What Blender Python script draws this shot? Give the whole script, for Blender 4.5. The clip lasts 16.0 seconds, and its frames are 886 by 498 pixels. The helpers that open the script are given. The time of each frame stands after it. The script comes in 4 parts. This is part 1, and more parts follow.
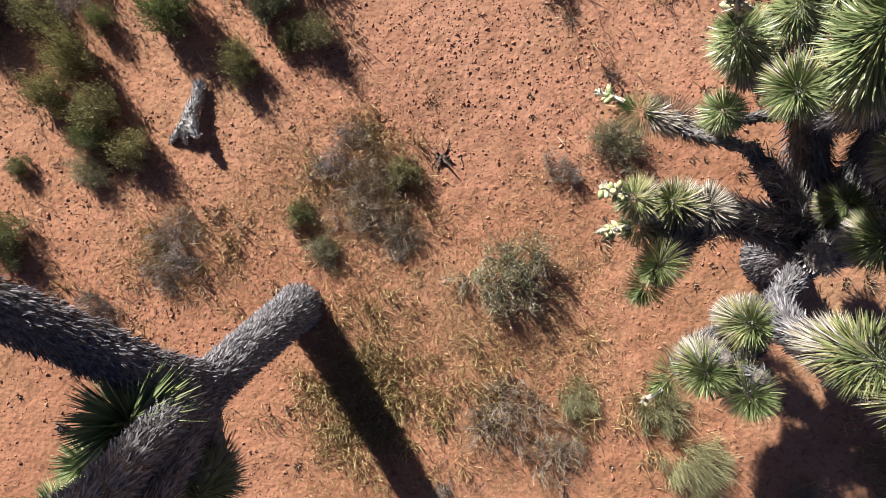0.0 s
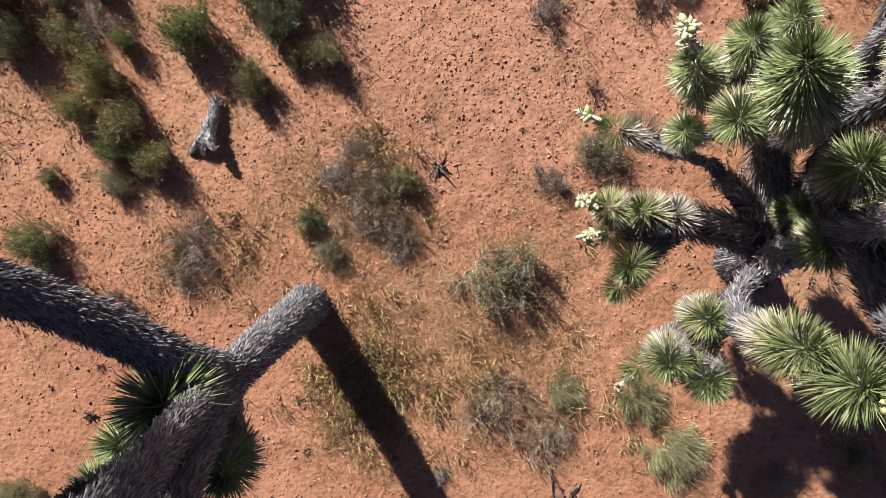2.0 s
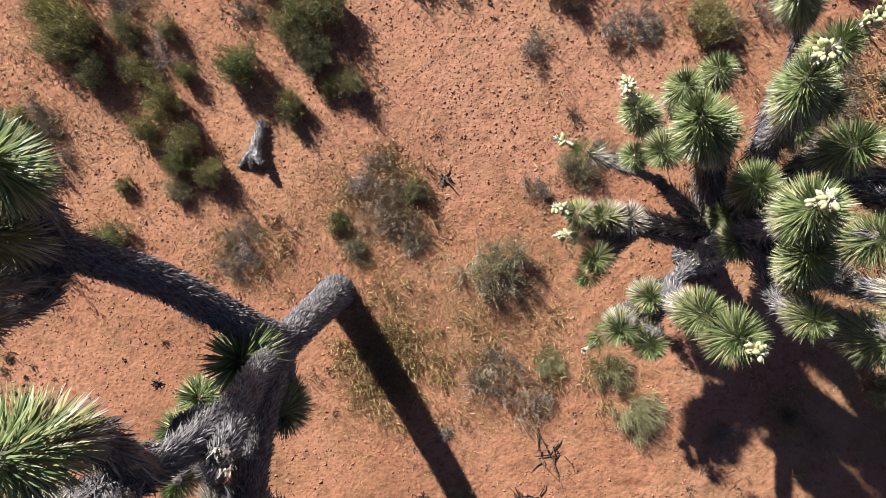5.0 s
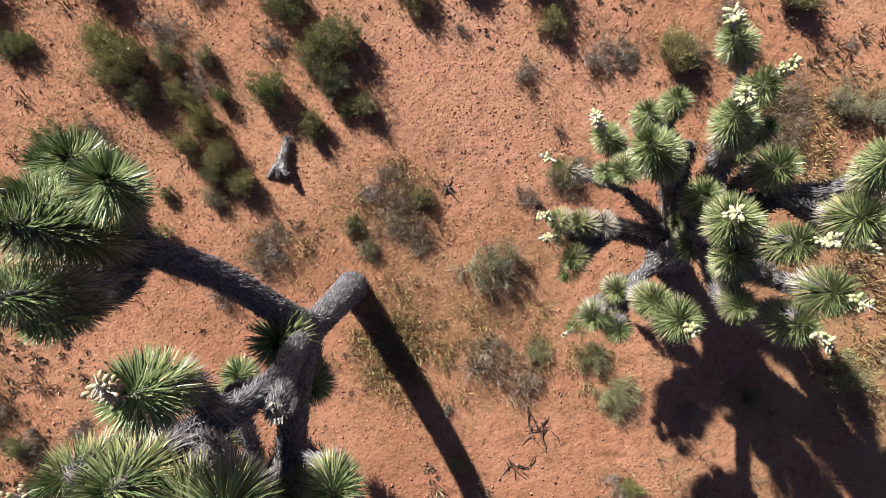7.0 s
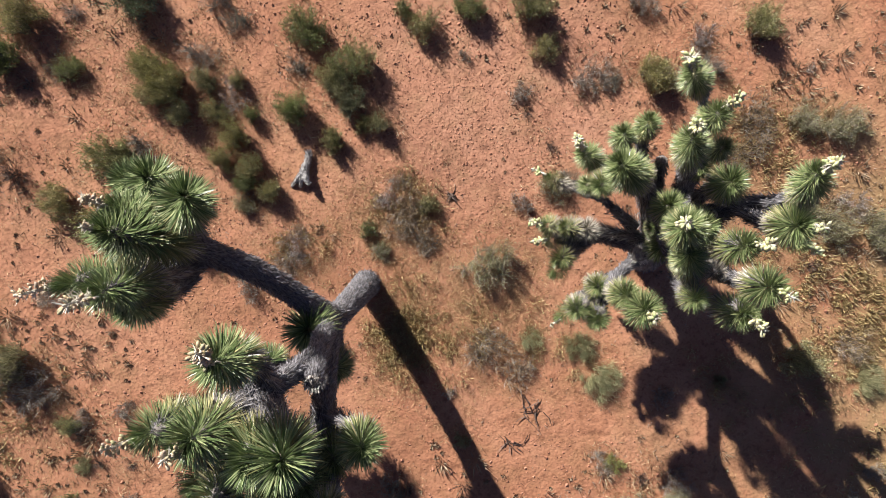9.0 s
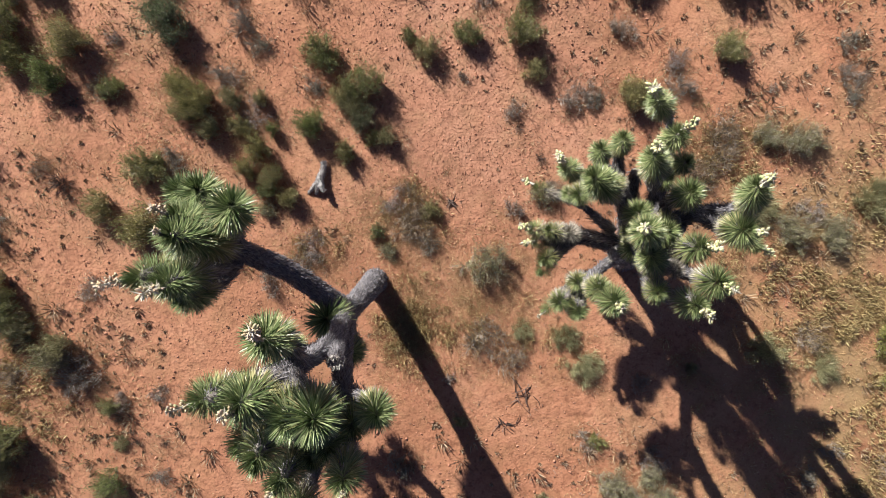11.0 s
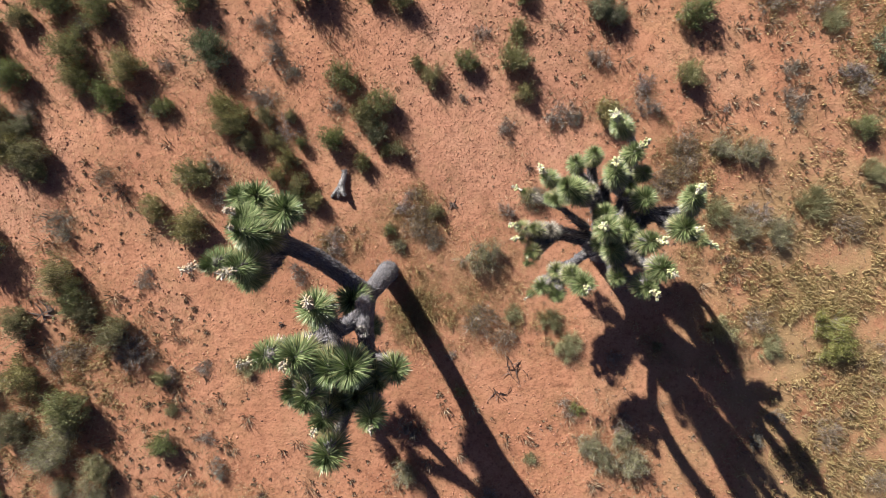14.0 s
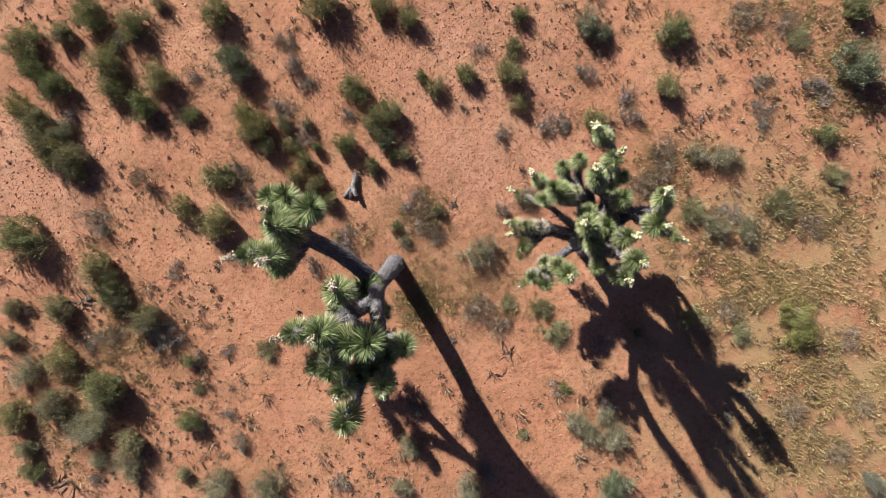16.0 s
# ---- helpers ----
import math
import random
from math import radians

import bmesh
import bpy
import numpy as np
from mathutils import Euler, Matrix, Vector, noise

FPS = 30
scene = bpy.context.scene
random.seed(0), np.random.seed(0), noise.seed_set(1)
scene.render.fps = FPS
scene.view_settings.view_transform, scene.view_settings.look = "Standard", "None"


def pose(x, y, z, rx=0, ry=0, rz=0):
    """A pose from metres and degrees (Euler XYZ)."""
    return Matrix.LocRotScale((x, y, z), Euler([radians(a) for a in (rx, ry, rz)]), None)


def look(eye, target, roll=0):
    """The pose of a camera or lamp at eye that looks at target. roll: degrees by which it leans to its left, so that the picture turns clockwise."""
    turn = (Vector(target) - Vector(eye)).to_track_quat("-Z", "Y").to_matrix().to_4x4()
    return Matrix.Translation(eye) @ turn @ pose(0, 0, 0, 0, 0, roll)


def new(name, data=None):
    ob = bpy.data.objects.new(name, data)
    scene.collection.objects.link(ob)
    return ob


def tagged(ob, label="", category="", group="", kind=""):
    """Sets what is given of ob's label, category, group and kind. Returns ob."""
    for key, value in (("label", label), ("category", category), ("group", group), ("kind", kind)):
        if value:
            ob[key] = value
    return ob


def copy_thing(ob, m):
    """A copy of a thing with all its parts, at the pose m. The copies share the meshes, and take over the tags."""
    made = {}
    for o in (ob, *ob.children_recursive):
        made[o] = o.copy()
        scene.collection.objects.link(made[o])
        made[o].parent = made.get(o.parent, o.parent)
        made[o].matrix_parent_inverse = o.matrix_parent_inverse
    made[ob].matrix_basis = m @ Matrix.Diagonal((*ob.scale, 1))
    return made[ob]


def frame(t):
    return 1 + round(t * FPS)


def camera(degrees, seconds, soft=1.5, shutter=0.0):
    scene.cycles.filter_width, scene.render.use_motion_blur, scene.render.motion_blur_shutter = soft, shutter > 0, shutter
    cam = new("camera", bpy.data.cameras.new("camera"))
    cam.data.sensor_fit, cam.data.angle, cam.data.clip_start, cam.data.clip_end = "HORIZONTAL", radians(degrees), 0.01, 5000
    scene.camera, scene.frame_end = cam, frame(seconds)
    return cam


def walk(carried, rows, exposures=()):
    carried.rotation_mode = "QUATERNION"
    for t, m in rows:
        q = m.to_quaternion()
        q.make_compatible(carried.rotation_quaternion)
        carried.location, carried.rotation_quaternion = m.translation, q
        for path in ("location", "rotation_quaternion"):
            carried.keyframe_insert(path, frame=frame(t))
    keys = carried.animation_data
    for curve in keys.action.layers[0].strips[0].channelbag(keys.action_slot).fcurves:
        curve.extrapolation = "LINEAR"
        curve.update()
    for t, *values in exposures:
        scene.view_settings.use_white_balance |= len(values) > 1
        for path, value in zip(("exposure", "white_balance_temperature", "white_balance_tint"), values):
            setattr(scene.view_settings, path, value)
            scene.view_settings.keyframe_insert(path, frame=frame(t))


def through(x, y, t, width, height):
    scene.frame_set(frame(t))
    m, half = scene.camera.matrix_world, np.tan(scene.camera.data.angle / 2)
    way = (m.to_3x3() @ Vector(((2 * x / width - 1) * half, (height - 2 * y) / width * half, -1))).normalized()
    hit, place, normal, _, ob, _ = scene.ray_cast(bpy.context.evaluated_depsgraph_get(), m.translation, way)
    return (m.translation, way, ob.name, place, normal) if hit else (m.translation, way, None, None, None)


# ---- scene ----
cam = camera(73.1, 16.0, soft=0.7)
# seconds, place in metres, small tilts and turn in degrees: the drone looks straight down and climbs
PATH = [
    (0.0, -0.010, 0.001, 5.050, 0.044, -0.097, 0.253),
    (0.5, 0.004, 0.010, 5.165, 0.052, -0.021, 0.278),
    (1.0, 0.016, 0.026, 5.277, -0.027, -0.048, 0.221),
    (1.5, 0.020, 0.028, 5.379, -0.025, -0.025, 0.211),
    (2.0, 0.020, 0.031, 5.484, -0.026, -0.040, 0.171),
    (2.5, 0.008, 0.027, 5.603, -0.033, -0.107, 0.139),
    (3.0, -0.004, 0.024, 5.751, -0.065, -0.094, 0.158),
    (3.5, -0.018, 0.011, 5.934, -0.057, -0.056, 0.101),
    (4.0, -0.028, -0.009, 6.159, -0.010, -0.024, 0.138),
    (6.5, -0.045, 0.004, 7.359, -0.045, 0.003, 0.392),
    (7.0, -0.057, -0.003, 7.593, 0.020, 0.053, 0.384),
    (7.5, -0.074, -0.008, 7.822, 0.041, 0.050, 0.411),
    (8.0, -0.081, -0.010, 8.059, 0.041, 0.060, 0.415),
    (8.5, -0.082, 0.001, 8.302, 0.030, 0.111, 0.441),
    (9.0, -0.101, 0.013, 8.549, 0.026, 0.164, 0.454),
    (11.5, -0.096, 0.011, 9.815, 0.124, 0.240, 0.582),
    (12.0, -0.098, -0.019, 10.086, 0.149, 0.209, 0.598),
    (12.5, -0.118, -0.043, 10.361, 0.116, 0.226, 0.635),
    (13.0, -0.130, -0.064, 10.644, 0.133, 0.233, 0.612),
    (13.5, -0.139, -0.076, 10.925, 0.165, 0.230, 0.621),
    (14.0, -0.144, -0.086, 11.220, 0.147, 0.228, 0.622),
    (14.5, -0.161, -0.108, 11.512, 0.177, 0.178, 0.652),
    (15.0, -0.186, -0.135, 11.814, 0.180, 0.141, 0.664),
    (15.5, -0.206, -0.168, 12.110, 0.198, 0.102, 0.684),
    (16.0, -0.201, -0.187, 12.421, 0.123, 0.092, 0.771),
]
walk(cam, [(t, pose(x, y, z, rx, ry, rz)) for t, x, y, z, rx, ry, rz in PATH])

# ---- light: a low clear sun, blue sky ----
SUN = Vector((-1.11, 1.50, 1.0)).normalized()
world = bpy.data.worlds.new("sky")
scene.world = world
world.use_nodes = True
wn = world.node_tree.nodes
sky = wn.new("ShaderNodeTexSky")
sky.sky_type = "NISHITA"
sky.sun_disc = False
sky.air_density, sky.dust_density, sky.ozone_density = 1.0, 0.5, 1.5
sky.sun_elevation = math.asin(SUN.z)
sky.sun_rotation = math.atan2(SUN.x, SUN.y)
wn["Background"].inputs["Strength"].default_value = 0.026
deeper = wn.new("ShaderNodeHueSaturation")
deeper.inputs["Hue"].default_value, deeper.inputs["Saturation"].default_value = 0.53, 1.1
world.node_tree.links.new(sky.outputs[0], deeper.inputs["Color"])
world.node_tree.links.new(deeper.outputs[0], wn["Background"].inputs["Color"])
sun_data = bpy.data.lights.new("sun", "SUN")
sun_data.energy, sun_data.angle, sun_data.color = 5.0, radians(0.53), (1.0, 0.94, 0.86)
sun = new("sun", sun_data)
sun.matrix_world = look(SUN * 40, (0, 0, 0))
scene.view_settings.exposure = 1.25

# ---- materials ----


def ramp(nt, source, stops):
    node = nt.nodes.new("ShaderNodeValToRGB")
    while len(node.color_ramp.elements) < len(stops):
        node.color_ramp.elements.new(0.5)
    for el, (at, col) in zip(node.color_ramp.elements, stops):
        el.position, el.color = at, (*col, 1)
    nt.links.new(source, node.inputs[0])
    return node.outputs[0]


def noise_tex(nt, scale, detail=4.0, rough=0.6):
    node = nt.nodes.new("ShaderNodeTexNoise")
    node.inputs["Scale"].default_value, node.inputs["Detail"].default_value = scale, detail
    node.inputs["Roughness"].default_value = rough
    geo = nt.nodes.new("ShaderNodeNewGeometry")
    nt.links.new(geo.outputs["Position"], node.inputs["Vector"])
    return node.outputs[0]


def blend(nt, a, b, fac, kind="MIX"):
    node = nt.nodes.new("ShaderNodeMix")
    node.data_type, node.blend_type = "RGBA", kind
    for value, sock in ((fac, node.inputs[0]), (a, node.inputs[6]), (b, node.inputs[7])):
        if hasattr(value, "is_output"):
            nt.links.new(value, sock)
        else:
            sock.default_value = value if isinstance(value, float) else (*value, 1)
    return node.outputs[2]


def island(nt):
    return nt.nodes.new("ShaderNodeNewGeometry").outputs["Random Per Island"]


def bump(nt, bsdf, height, strength, distance):
    node = nt.nodes.new("ShaderNodeBump")
    node.inputs["Strength"].default_value, node.inputs["Distance"].default_value = strength, distance
    nt.links.new(height, node.inputs["Height"])
    nt.links.new(node.outputs[0], bsdf.inputs["Normal"])


def material(name, rough=0.8):
    m = bpy.data.materials.new(name)
    m.use_nodes = True
    bsdf = m.node_tree.nodes["Principled BSDF"]
    bsdf.inputs["Roughness"].default_value = rough
    return m, m.node_tree, bsdf


def leafy(name, dark, mid, light, rough=0.5, grain=9.0, through=0.0, vary=False):
    """Leaves, twigs and straw: a colour of its own for each blade, broken up by a larger drift."""
    m, nt, bsdf = material(name, rough)
    own = ramp(nt, island(nt), [(0.0, dark), (0.5, mid), (1.0, light)])
    drift = ramp(nt, noise_tex(nt, grain, 3.0), [(0.3, (0.72, 0.72, 0.72)), (0.7, (1.2, 1.2, 1.2))])
    if vary:
        each = nt.nodes.new("ShaderNodeObjectInfo").outputs["Random"]
        own = blend(nt, own, ramp(nt, each, [(0.0, (0.74, 0.88, 0.68)), (0.3, (0.95, 1.0, 0.92)), (0.6, (1.22, 1.12, 0.98)), (0.8, (1.20, 1.14, 1.20)), (1.0, (0.90, 0.86, 0.98))]), 1.0, "MULTIPLY")
    nt.links.new(blend(nt, own, drift, 1.0, "MULTIPLY"), bsdf.inputs["Base Color"])
    if through:
        soft = nt.nodes.new("ShaderNodeBsdfTranslucent")
        nt.links.new(blend(nt, own, drift, 1.0, "MULTIPLY"), soft.inputs["Color"])
        mix = nt.nodes.new("ShaderNodeMixShader")
        mix.inputs[0].default_value = through
        nt.links.new(bsdf.outputs[0], mix.inputs[1])
        nt.links.new(soft.outputs[0], mix.inputs[2])
        nt.links.new(mix.outputs[0], nt.nodes["Material Output"].inputs["Surface"])
    return m


def blob(nt, x, y, wide, deep):
    """1 in the middle of a round patch of ground, falling to 0 at its rim."""
    geo = nt.nodes.new("ShaderNodeNewGeometry")
    place = nt.nodes.new("ShaderNodeMapping")
    place.vector_type = "TEXTURE"
    place.inputs["Location"].default_value, place.inputs["Scale"].default_value = (x, y, 0), (wide, deep, 40)
    fall = nt.nodes.new("ShaderNodeTexGradient")
    fall.gradient_type = "SPHERICAL"
    nt.links.new(geo.outputs["Position"], place.inputs["Vector"])
    nt.links.new(place.outputs[0], fall.inputs["Vector"])
    return fall.outputs["Fac"]


def ground_material():
    m, nt, bsdf = material("red_sand", 0.92)
    broad = ramp(nt, noise_tex(nt, 0.45, 5.0, 0.65), [(0.33, (0.282, 0.120, 0.065)), (0.5, (0.336, 0.153, 0.086)), (0.68, (0.368, 0.185, 0.110))])
    crust = ramp(nt, noise_tex(nt, 4.0, 6.0, 0.68), [(0.34, (0.76, 0.73, 0.71)), (0.5, (1.0, 1.0, 1.0)), (0.68, (1.04, 1.05, 1.07))])
    # the darkest grit and clod specks also paint in the shadows of small stones
    grit = ramp(nt, noise_tex(nt, 30.0, 2.0, 0.6), [(0.34, (0.80, 0.77, 0.76)), (0.46, (1.0, 1.0, 1.0)), (0.7, (1.06, 1.07, 1.08))])
    clods_and_shade = ramp(nt, noise_tex(nt, 11.0, 2.5, 0.6), [(0.36, (0.72, 0.68, 0.66)), (0.44, (1.0, 1.0, 1.0)), (0.62, (1.04, 1.05, 1.06))])
    litter = ramp(nt, noise_tex(nt, 1.3, 6.0, 0.72), [(0.46, (1.0, 1.0, 1.0)), (0.58, (0.90, 0.95, 0.90)), (0.68, (0.78, 0.86, 0.80))])
    col = broad
    for layer in (crust, clods_and_shade, grit, litter):
        col = blend(nt, col, layer, 1.0, "MULTIPLY")
    # the gravelly wash is paler and pinker than the sand
    for x, y, wide, deep in ((0.6, 2.9, 2.6, 3.6), (-8.9, 1.2, 2.2, 1.6)):
        col = blend(nt, col, blend(nt, col, (1.02, 1.08, 1.18), 1.0, "MULTIPLY"), ramp(nt, blob(nt, x, y, wide, deep), [(0.0, (0.0, 0.0, 0.0)), (0.45, (1.0, 1.0, 1.0))]))
    # dry grass country lies to the east
    geo = nt.nodes.new("ShaderNodeNewGeometry")
    sep = nt.nodes.new("ShaderNodeSeparateXYZ")
    nt.links.new(geo.outputs["Position"], sep.inputs[0])
    reach = nt.nodes.new("ShaderNodeMapRange")
    reach.inputs[1].default_value, reach.inputs[2].default_value = 2.8, 6.6
    nt.links.new(sep.outputs[0], reach.inputs[0])
    patchy = nt.nodes.new("ShaderNodeMath")
    patchy.operation = "MULTIPLY"
    nt.links.new(reach.outputs[0], patchy.inputs[0])
    nt.links.new(ramp(nt, noise_tex(nt, 0.9, 5.0, 0.7), [(0.36, (0.0, 0.0, 0.0)), (0.56, (1.0, 1.0, 1.0))]), patchy.inputs[1])
    south = nt.nodes.new("ShaderNodeMapRange")
    south.inputs[1].default_value, south.inputs[2].default_value, south.inputs[3].default_value, south.inputs[4].default_value = 0.9, 2.6, 1.0, 0.12
    nt.links.new(sep.outputs[1], south.inputs[0])
    grassy = nt.nodes.new("ShaderNodeMath")
    grassy.operation = "MULTIPLY"
    nt.links.new(patchy.outputs[0], grassy.inputs[0])
    nt.links.new(south.outputs[0], grassy.inputs[1])
    nt.links.new(blend(nt, col, (0.270, 0.178, 0.086), grassy.outputs[0]), bsdf.inputs["Base Color"])
    total = nt.nodes.new("ShaderNodeMath")
    total.operation = "MULTIPLY_ADD"
    total.inputs[1].default_value = 0.5
    nt.links.new(noise_tex(nt, 7.0, 2.0, 0.55), total.inputs[0])
    nt.links.new(noise_tex(nt, 24.0, 1.5, 0.5), total.inputs[2])
    bump(nt, bsdf, total.outputs[0], 1.0, 0.011)
    return m


def bark_material():
    m, nt, bsdf = material("grey_bark", 0.9)
    col = ramp(nt, noise_tex(nt, 28.0, 6.0, 0.7), [(0.3, (0.07, 0.06, 0.055)), (0.5, (0.19, 0.17, 0.16)), (0.72, (0.36, 0.34, 0.33))])
    nt.links.new(col, bsdf.inputs["Base Color"])
    bump(nt, bsdf, noise_tex(nt, 40.0, 5.0, 0.7), 1.0, 0.03)
    return m


SAND = ground_material()
BARK = bark_material()
THATCH = leafy("grey_thatch", (0.045, 0.043, 0.050), (0.115, 0.110, 0.122), (0.270, 0.262, 0.285), 0.75, 14.0)
LEAF_GREEN = leafy("yucca_leaf_green", (0.055, 0.095, 0.034), (0.158, 0.214, 0.086), (0.35, 0.395, 0.205), 0.36, 7.0, 0.06)
LEAF_LIGHT = leafy("yucca_leaf_light_green", (0.075, 0.110, 0.040), (0.170, 0.222, 0.090), (0.350, 0.378, 0.192), 0.36, 7.0, 0.06)
LEAF_OLD = leafy("yucca_leaf_yellowing", (0.13, 0.145, 0.052), (0.25, 0.25, 0.105), (0.44, 0.40, 0.215), 0.45, 7.0, 0.06)
LEAF_DEAD = leafy("yucca_leaf_dead", (0.10, 0.088, 0.072), (0.25, 0.225, 0.187), (0.50, 0.46, 0.40), 0.7, 9.0)
LEAF_PALE = leafy("yucca_leaf_bleached", (0.22, 0.205, 0.19), (0.40, 0.38, 0.36), (0.62, 0.60, 0.57), 0.75, 9.0)
POD = leafy("pale_green_pod", (0.24, 0.27, 0.12), (0.34, 0.36, 0.185), (0.46, 0.465, 0.28), 0.45, 40.0, 0.0, True)
POD_DRY = leafy("dry_tan_pod", (0.11, 0.075, 0.045), (0.25, 0.19, 0.12), (0.42, 0.35, 0.25), 0.6, 40.0, 0.0, True)
HUSK = leafy("papery_white_husk", (0.30, 0.27, 0.21), (0.48, 0.45, 0.38), (0.66, 0.63, 0.56), 0.7, 30.0)
TWIG = leafy("grey_brown_twig", (0.10, 0.083, 0.070), (0.21, 0.180, 0.155), (0.34, 0.30, 0.262), 0.85)
TWIG_DARK = leafy("dark_dead_twig", (0.035, 0.022, 0.018), (0.07, 0.045, 0.036), (0.14, 0.10, 0.085), 0.85)
OLIVE = leafy("olive_foliage", (0.090, 0.104, 0.042), (0.250, 0.248, 0.118), (0.41, 0.395, 0.22), 0.7, 5.0, 0.15, True)
DEEP = leafy("blue_green_foliage", (0.085, 0.10, 0.06), (0.18, 0.20, 0.13), (0.34, 0.355, 0.255), 0.7, 5.0, 0.15, True)
ASH = leafy("ash_grey_foliage", (0.18, 0.158, 0.150), (0.36, 0.325, 0.312), (0.54, 0.50, 0.48), 0.8, 5.0, 0.25, True)
STRAW = leafy("dry_straw", (0.27, 0.160, 0.075), (0.38, 0.245, 0.122), (0.48, 0.34, 0.185), 0.7, 4.0, 0.1)
LIME = leafy("yellow_green_foliage", (0.12, 0.130, 0.032), (0.245, 0.245, 0.066), (0.37, 0.355, 0.13), 0.7, 5.0, 0.15)
SAGE = leafy("grey_green_grass", (0.17, 0.168, 0.086), (0.33, 0.315, 0.172), (0.52, 0.49, 0.30), 0.7, 5.0, 0.3)
FIELD = leafy("olive_straw", (0.19, 0.138, 0.060), (0.30, 0.225, 0.102), (0.41, 0.325, 0.158), 0.7, 2.5, 0.1)
PALE_WOOD = leafy("weathered_grey_wood", (0.16, 0.150, 0.148), (0.33, 0.315, 0.312), (0.52, 0.505, 0.505), 0.85, 24.0)
STONE = leafy("red_grit", (0.21, 0.093, 0.057), (0.31, 0.140, 0.086), (0.40, 0.195, 0.124), 0.9, 12.0)

# ---- mesh builders ----


def mesh_of(name, verts, faces, mats, slots=None, smooth=False):
    me = bpy.data.meshes.new(name)
    me.from_pydata([tuple(v) for v in np.asarray(verts).tolist()], [], faces if isinstance(faces, list) else faces.tolist())
    for m in mats:
        me.materials.append(m)
    if slots is not None:
        me.polygons.foreach_set("material_index", np.asarray(slots, np.int32))
    if smooth:
        me.polygons.foreach_set("use_smooth", np.ones(len(me.polygons), bool))
    me.update()
    return me


def part(name, me, parent, label=""):
    ob = new(name, me)
    ob.parent = parent
    ob.matrix_parent_inverse = parent.matrix_world.inverted()
    return tagged(ob, label)


def thing(name, at, label, category, group="", kind=""):
    ob = new(name)
    ob.location = at
    ob.empty_display_size = 0.1
    bpy.context.view_layer.update()
    return tagged(ob, label, category, group, kind)


def lattice(ix, iy, seed):
    h = (ix * 374761393 + iy * 668265263 + seed * 974711) & 0x7FFFFFFF
    h = ((h ^ (h >> 13)) * 1274126177) & 0x7FFFFFFF
    return ((h ^ (h >> 16)) & 0xFFFF) / 65535.0


def value_noise(x, y, size, seed):
    x, y = np.asarray(x, float) / size, np.asarray(y, float) / size
    ix, iy = np.floor(x).astype(np.int64), np.floor(y).astype(np.int64)
    fx, fy = x - ix, y - iy
    fx, fy = fx * fx * (3 - 2 * fx), fy * fy * (3 - 2 * fy)
    a, b = lattice(ix, iy, seed), lattice(ix + 1, iy, seed)
    c, d = lattice(ix, iy + 1, seed), lattice(ix + 1, iy + 1, seed)
    return (a + (b - a) * fx) * (1 - fy) + (c + (d - c) * fx) * fy - 0.5


def ground_z(x, y):
    return (0.07 * value_noise(x, y, 3.1, 1) + 0.040 * value_noise(x, y, 0.9, 2)
            + (0.55 + value_noise(x, y, 2.3, 5)) * (0.010 * value_noise(x, y, 0.31, 3) + 0.008 * value_noise(x, y, 0.13, 4) + 0.010 * value_noise(x, y, 0.075, 6)))


def frames_of(d):
    """Two unit vectors across each direction."""
    d = d / np.maximum(np.linalg.norm(d, axis=1, keepdims=True), 1e-9)
    ref = np.where(np.abs(d[:, 2:3]) > 0.9, np.array([[1.0, 0, 0]]), np.array([[0, 0, 1.0]]))
    u = np.cross(d, ref)
    u /= np.linalg.norm(u, axis=1, keepdims=True)
    return d, u, np.cross(d, u)


def prisms(p0, p1, r0, r1):
    """Thin three-sided twigs, one for each segment."""
    n = len(p0)
    _, u, v = frames_of(p1 - p0)
    verts = np.zeros((n, 6, 3))
    for k in range(3):
        a = 2 * math.pi * k / 3
        off = u * math.cos(a) + v * math.sin(a)
        verts[:, k] = p0 + off * np.asarray(r0)[:, None]
        verts[:, 3 + k] = p1 + off * np.asarray(r1)[:, None]
    base = np.arange(n)[:, None] * 6
    quads = np.concatenate([base + np.array([[k, (k + 1) % 3, 3 + (k + 1) % 3, 3 + k]]) for k in range(3)])
    return verts.reshape(-1, 3), quads


def blades(root, way, length, width, face, bend=0.0, sag=None):
    """Pointed leaves: root, direction, length, width, the side that they show, and how far they bend."""
    n = len(root)
    way = way / np.linalg.norm(way, axis=1, keepdims=True)
    side = np.cross(way, face)
    side /= np.maximum(np.linalg.norm(side, axis=1, keepdims=True), 1e-6)
    length, width = np.broadcast_to(length, n)[:, None], np.broadcast_to(width, n)[:, None]
    lift = np.asarray(face) * length * np.broadcast_to(bend, n)[:, None]
    if sag is not None:
        lift = lift + np.asarray(sag) * length
    mid, tip = root + way * length * 0.55 + lift * 0.35, root + way * length + lift
    verts = np.stack([root - side * width * 0.4, root + side * width * 0.4, mid - side * width * 0.5, mid + side * width * 0.5, tip], 1)
    base = np.arange(n)[:, None] * 5
    faces = (base + np.array([[0, 1, 3, 2]])).tolist() + (base + np.array([[2, 3, 4]])).tolist()
    return verts.reshape(-1, 3), faces


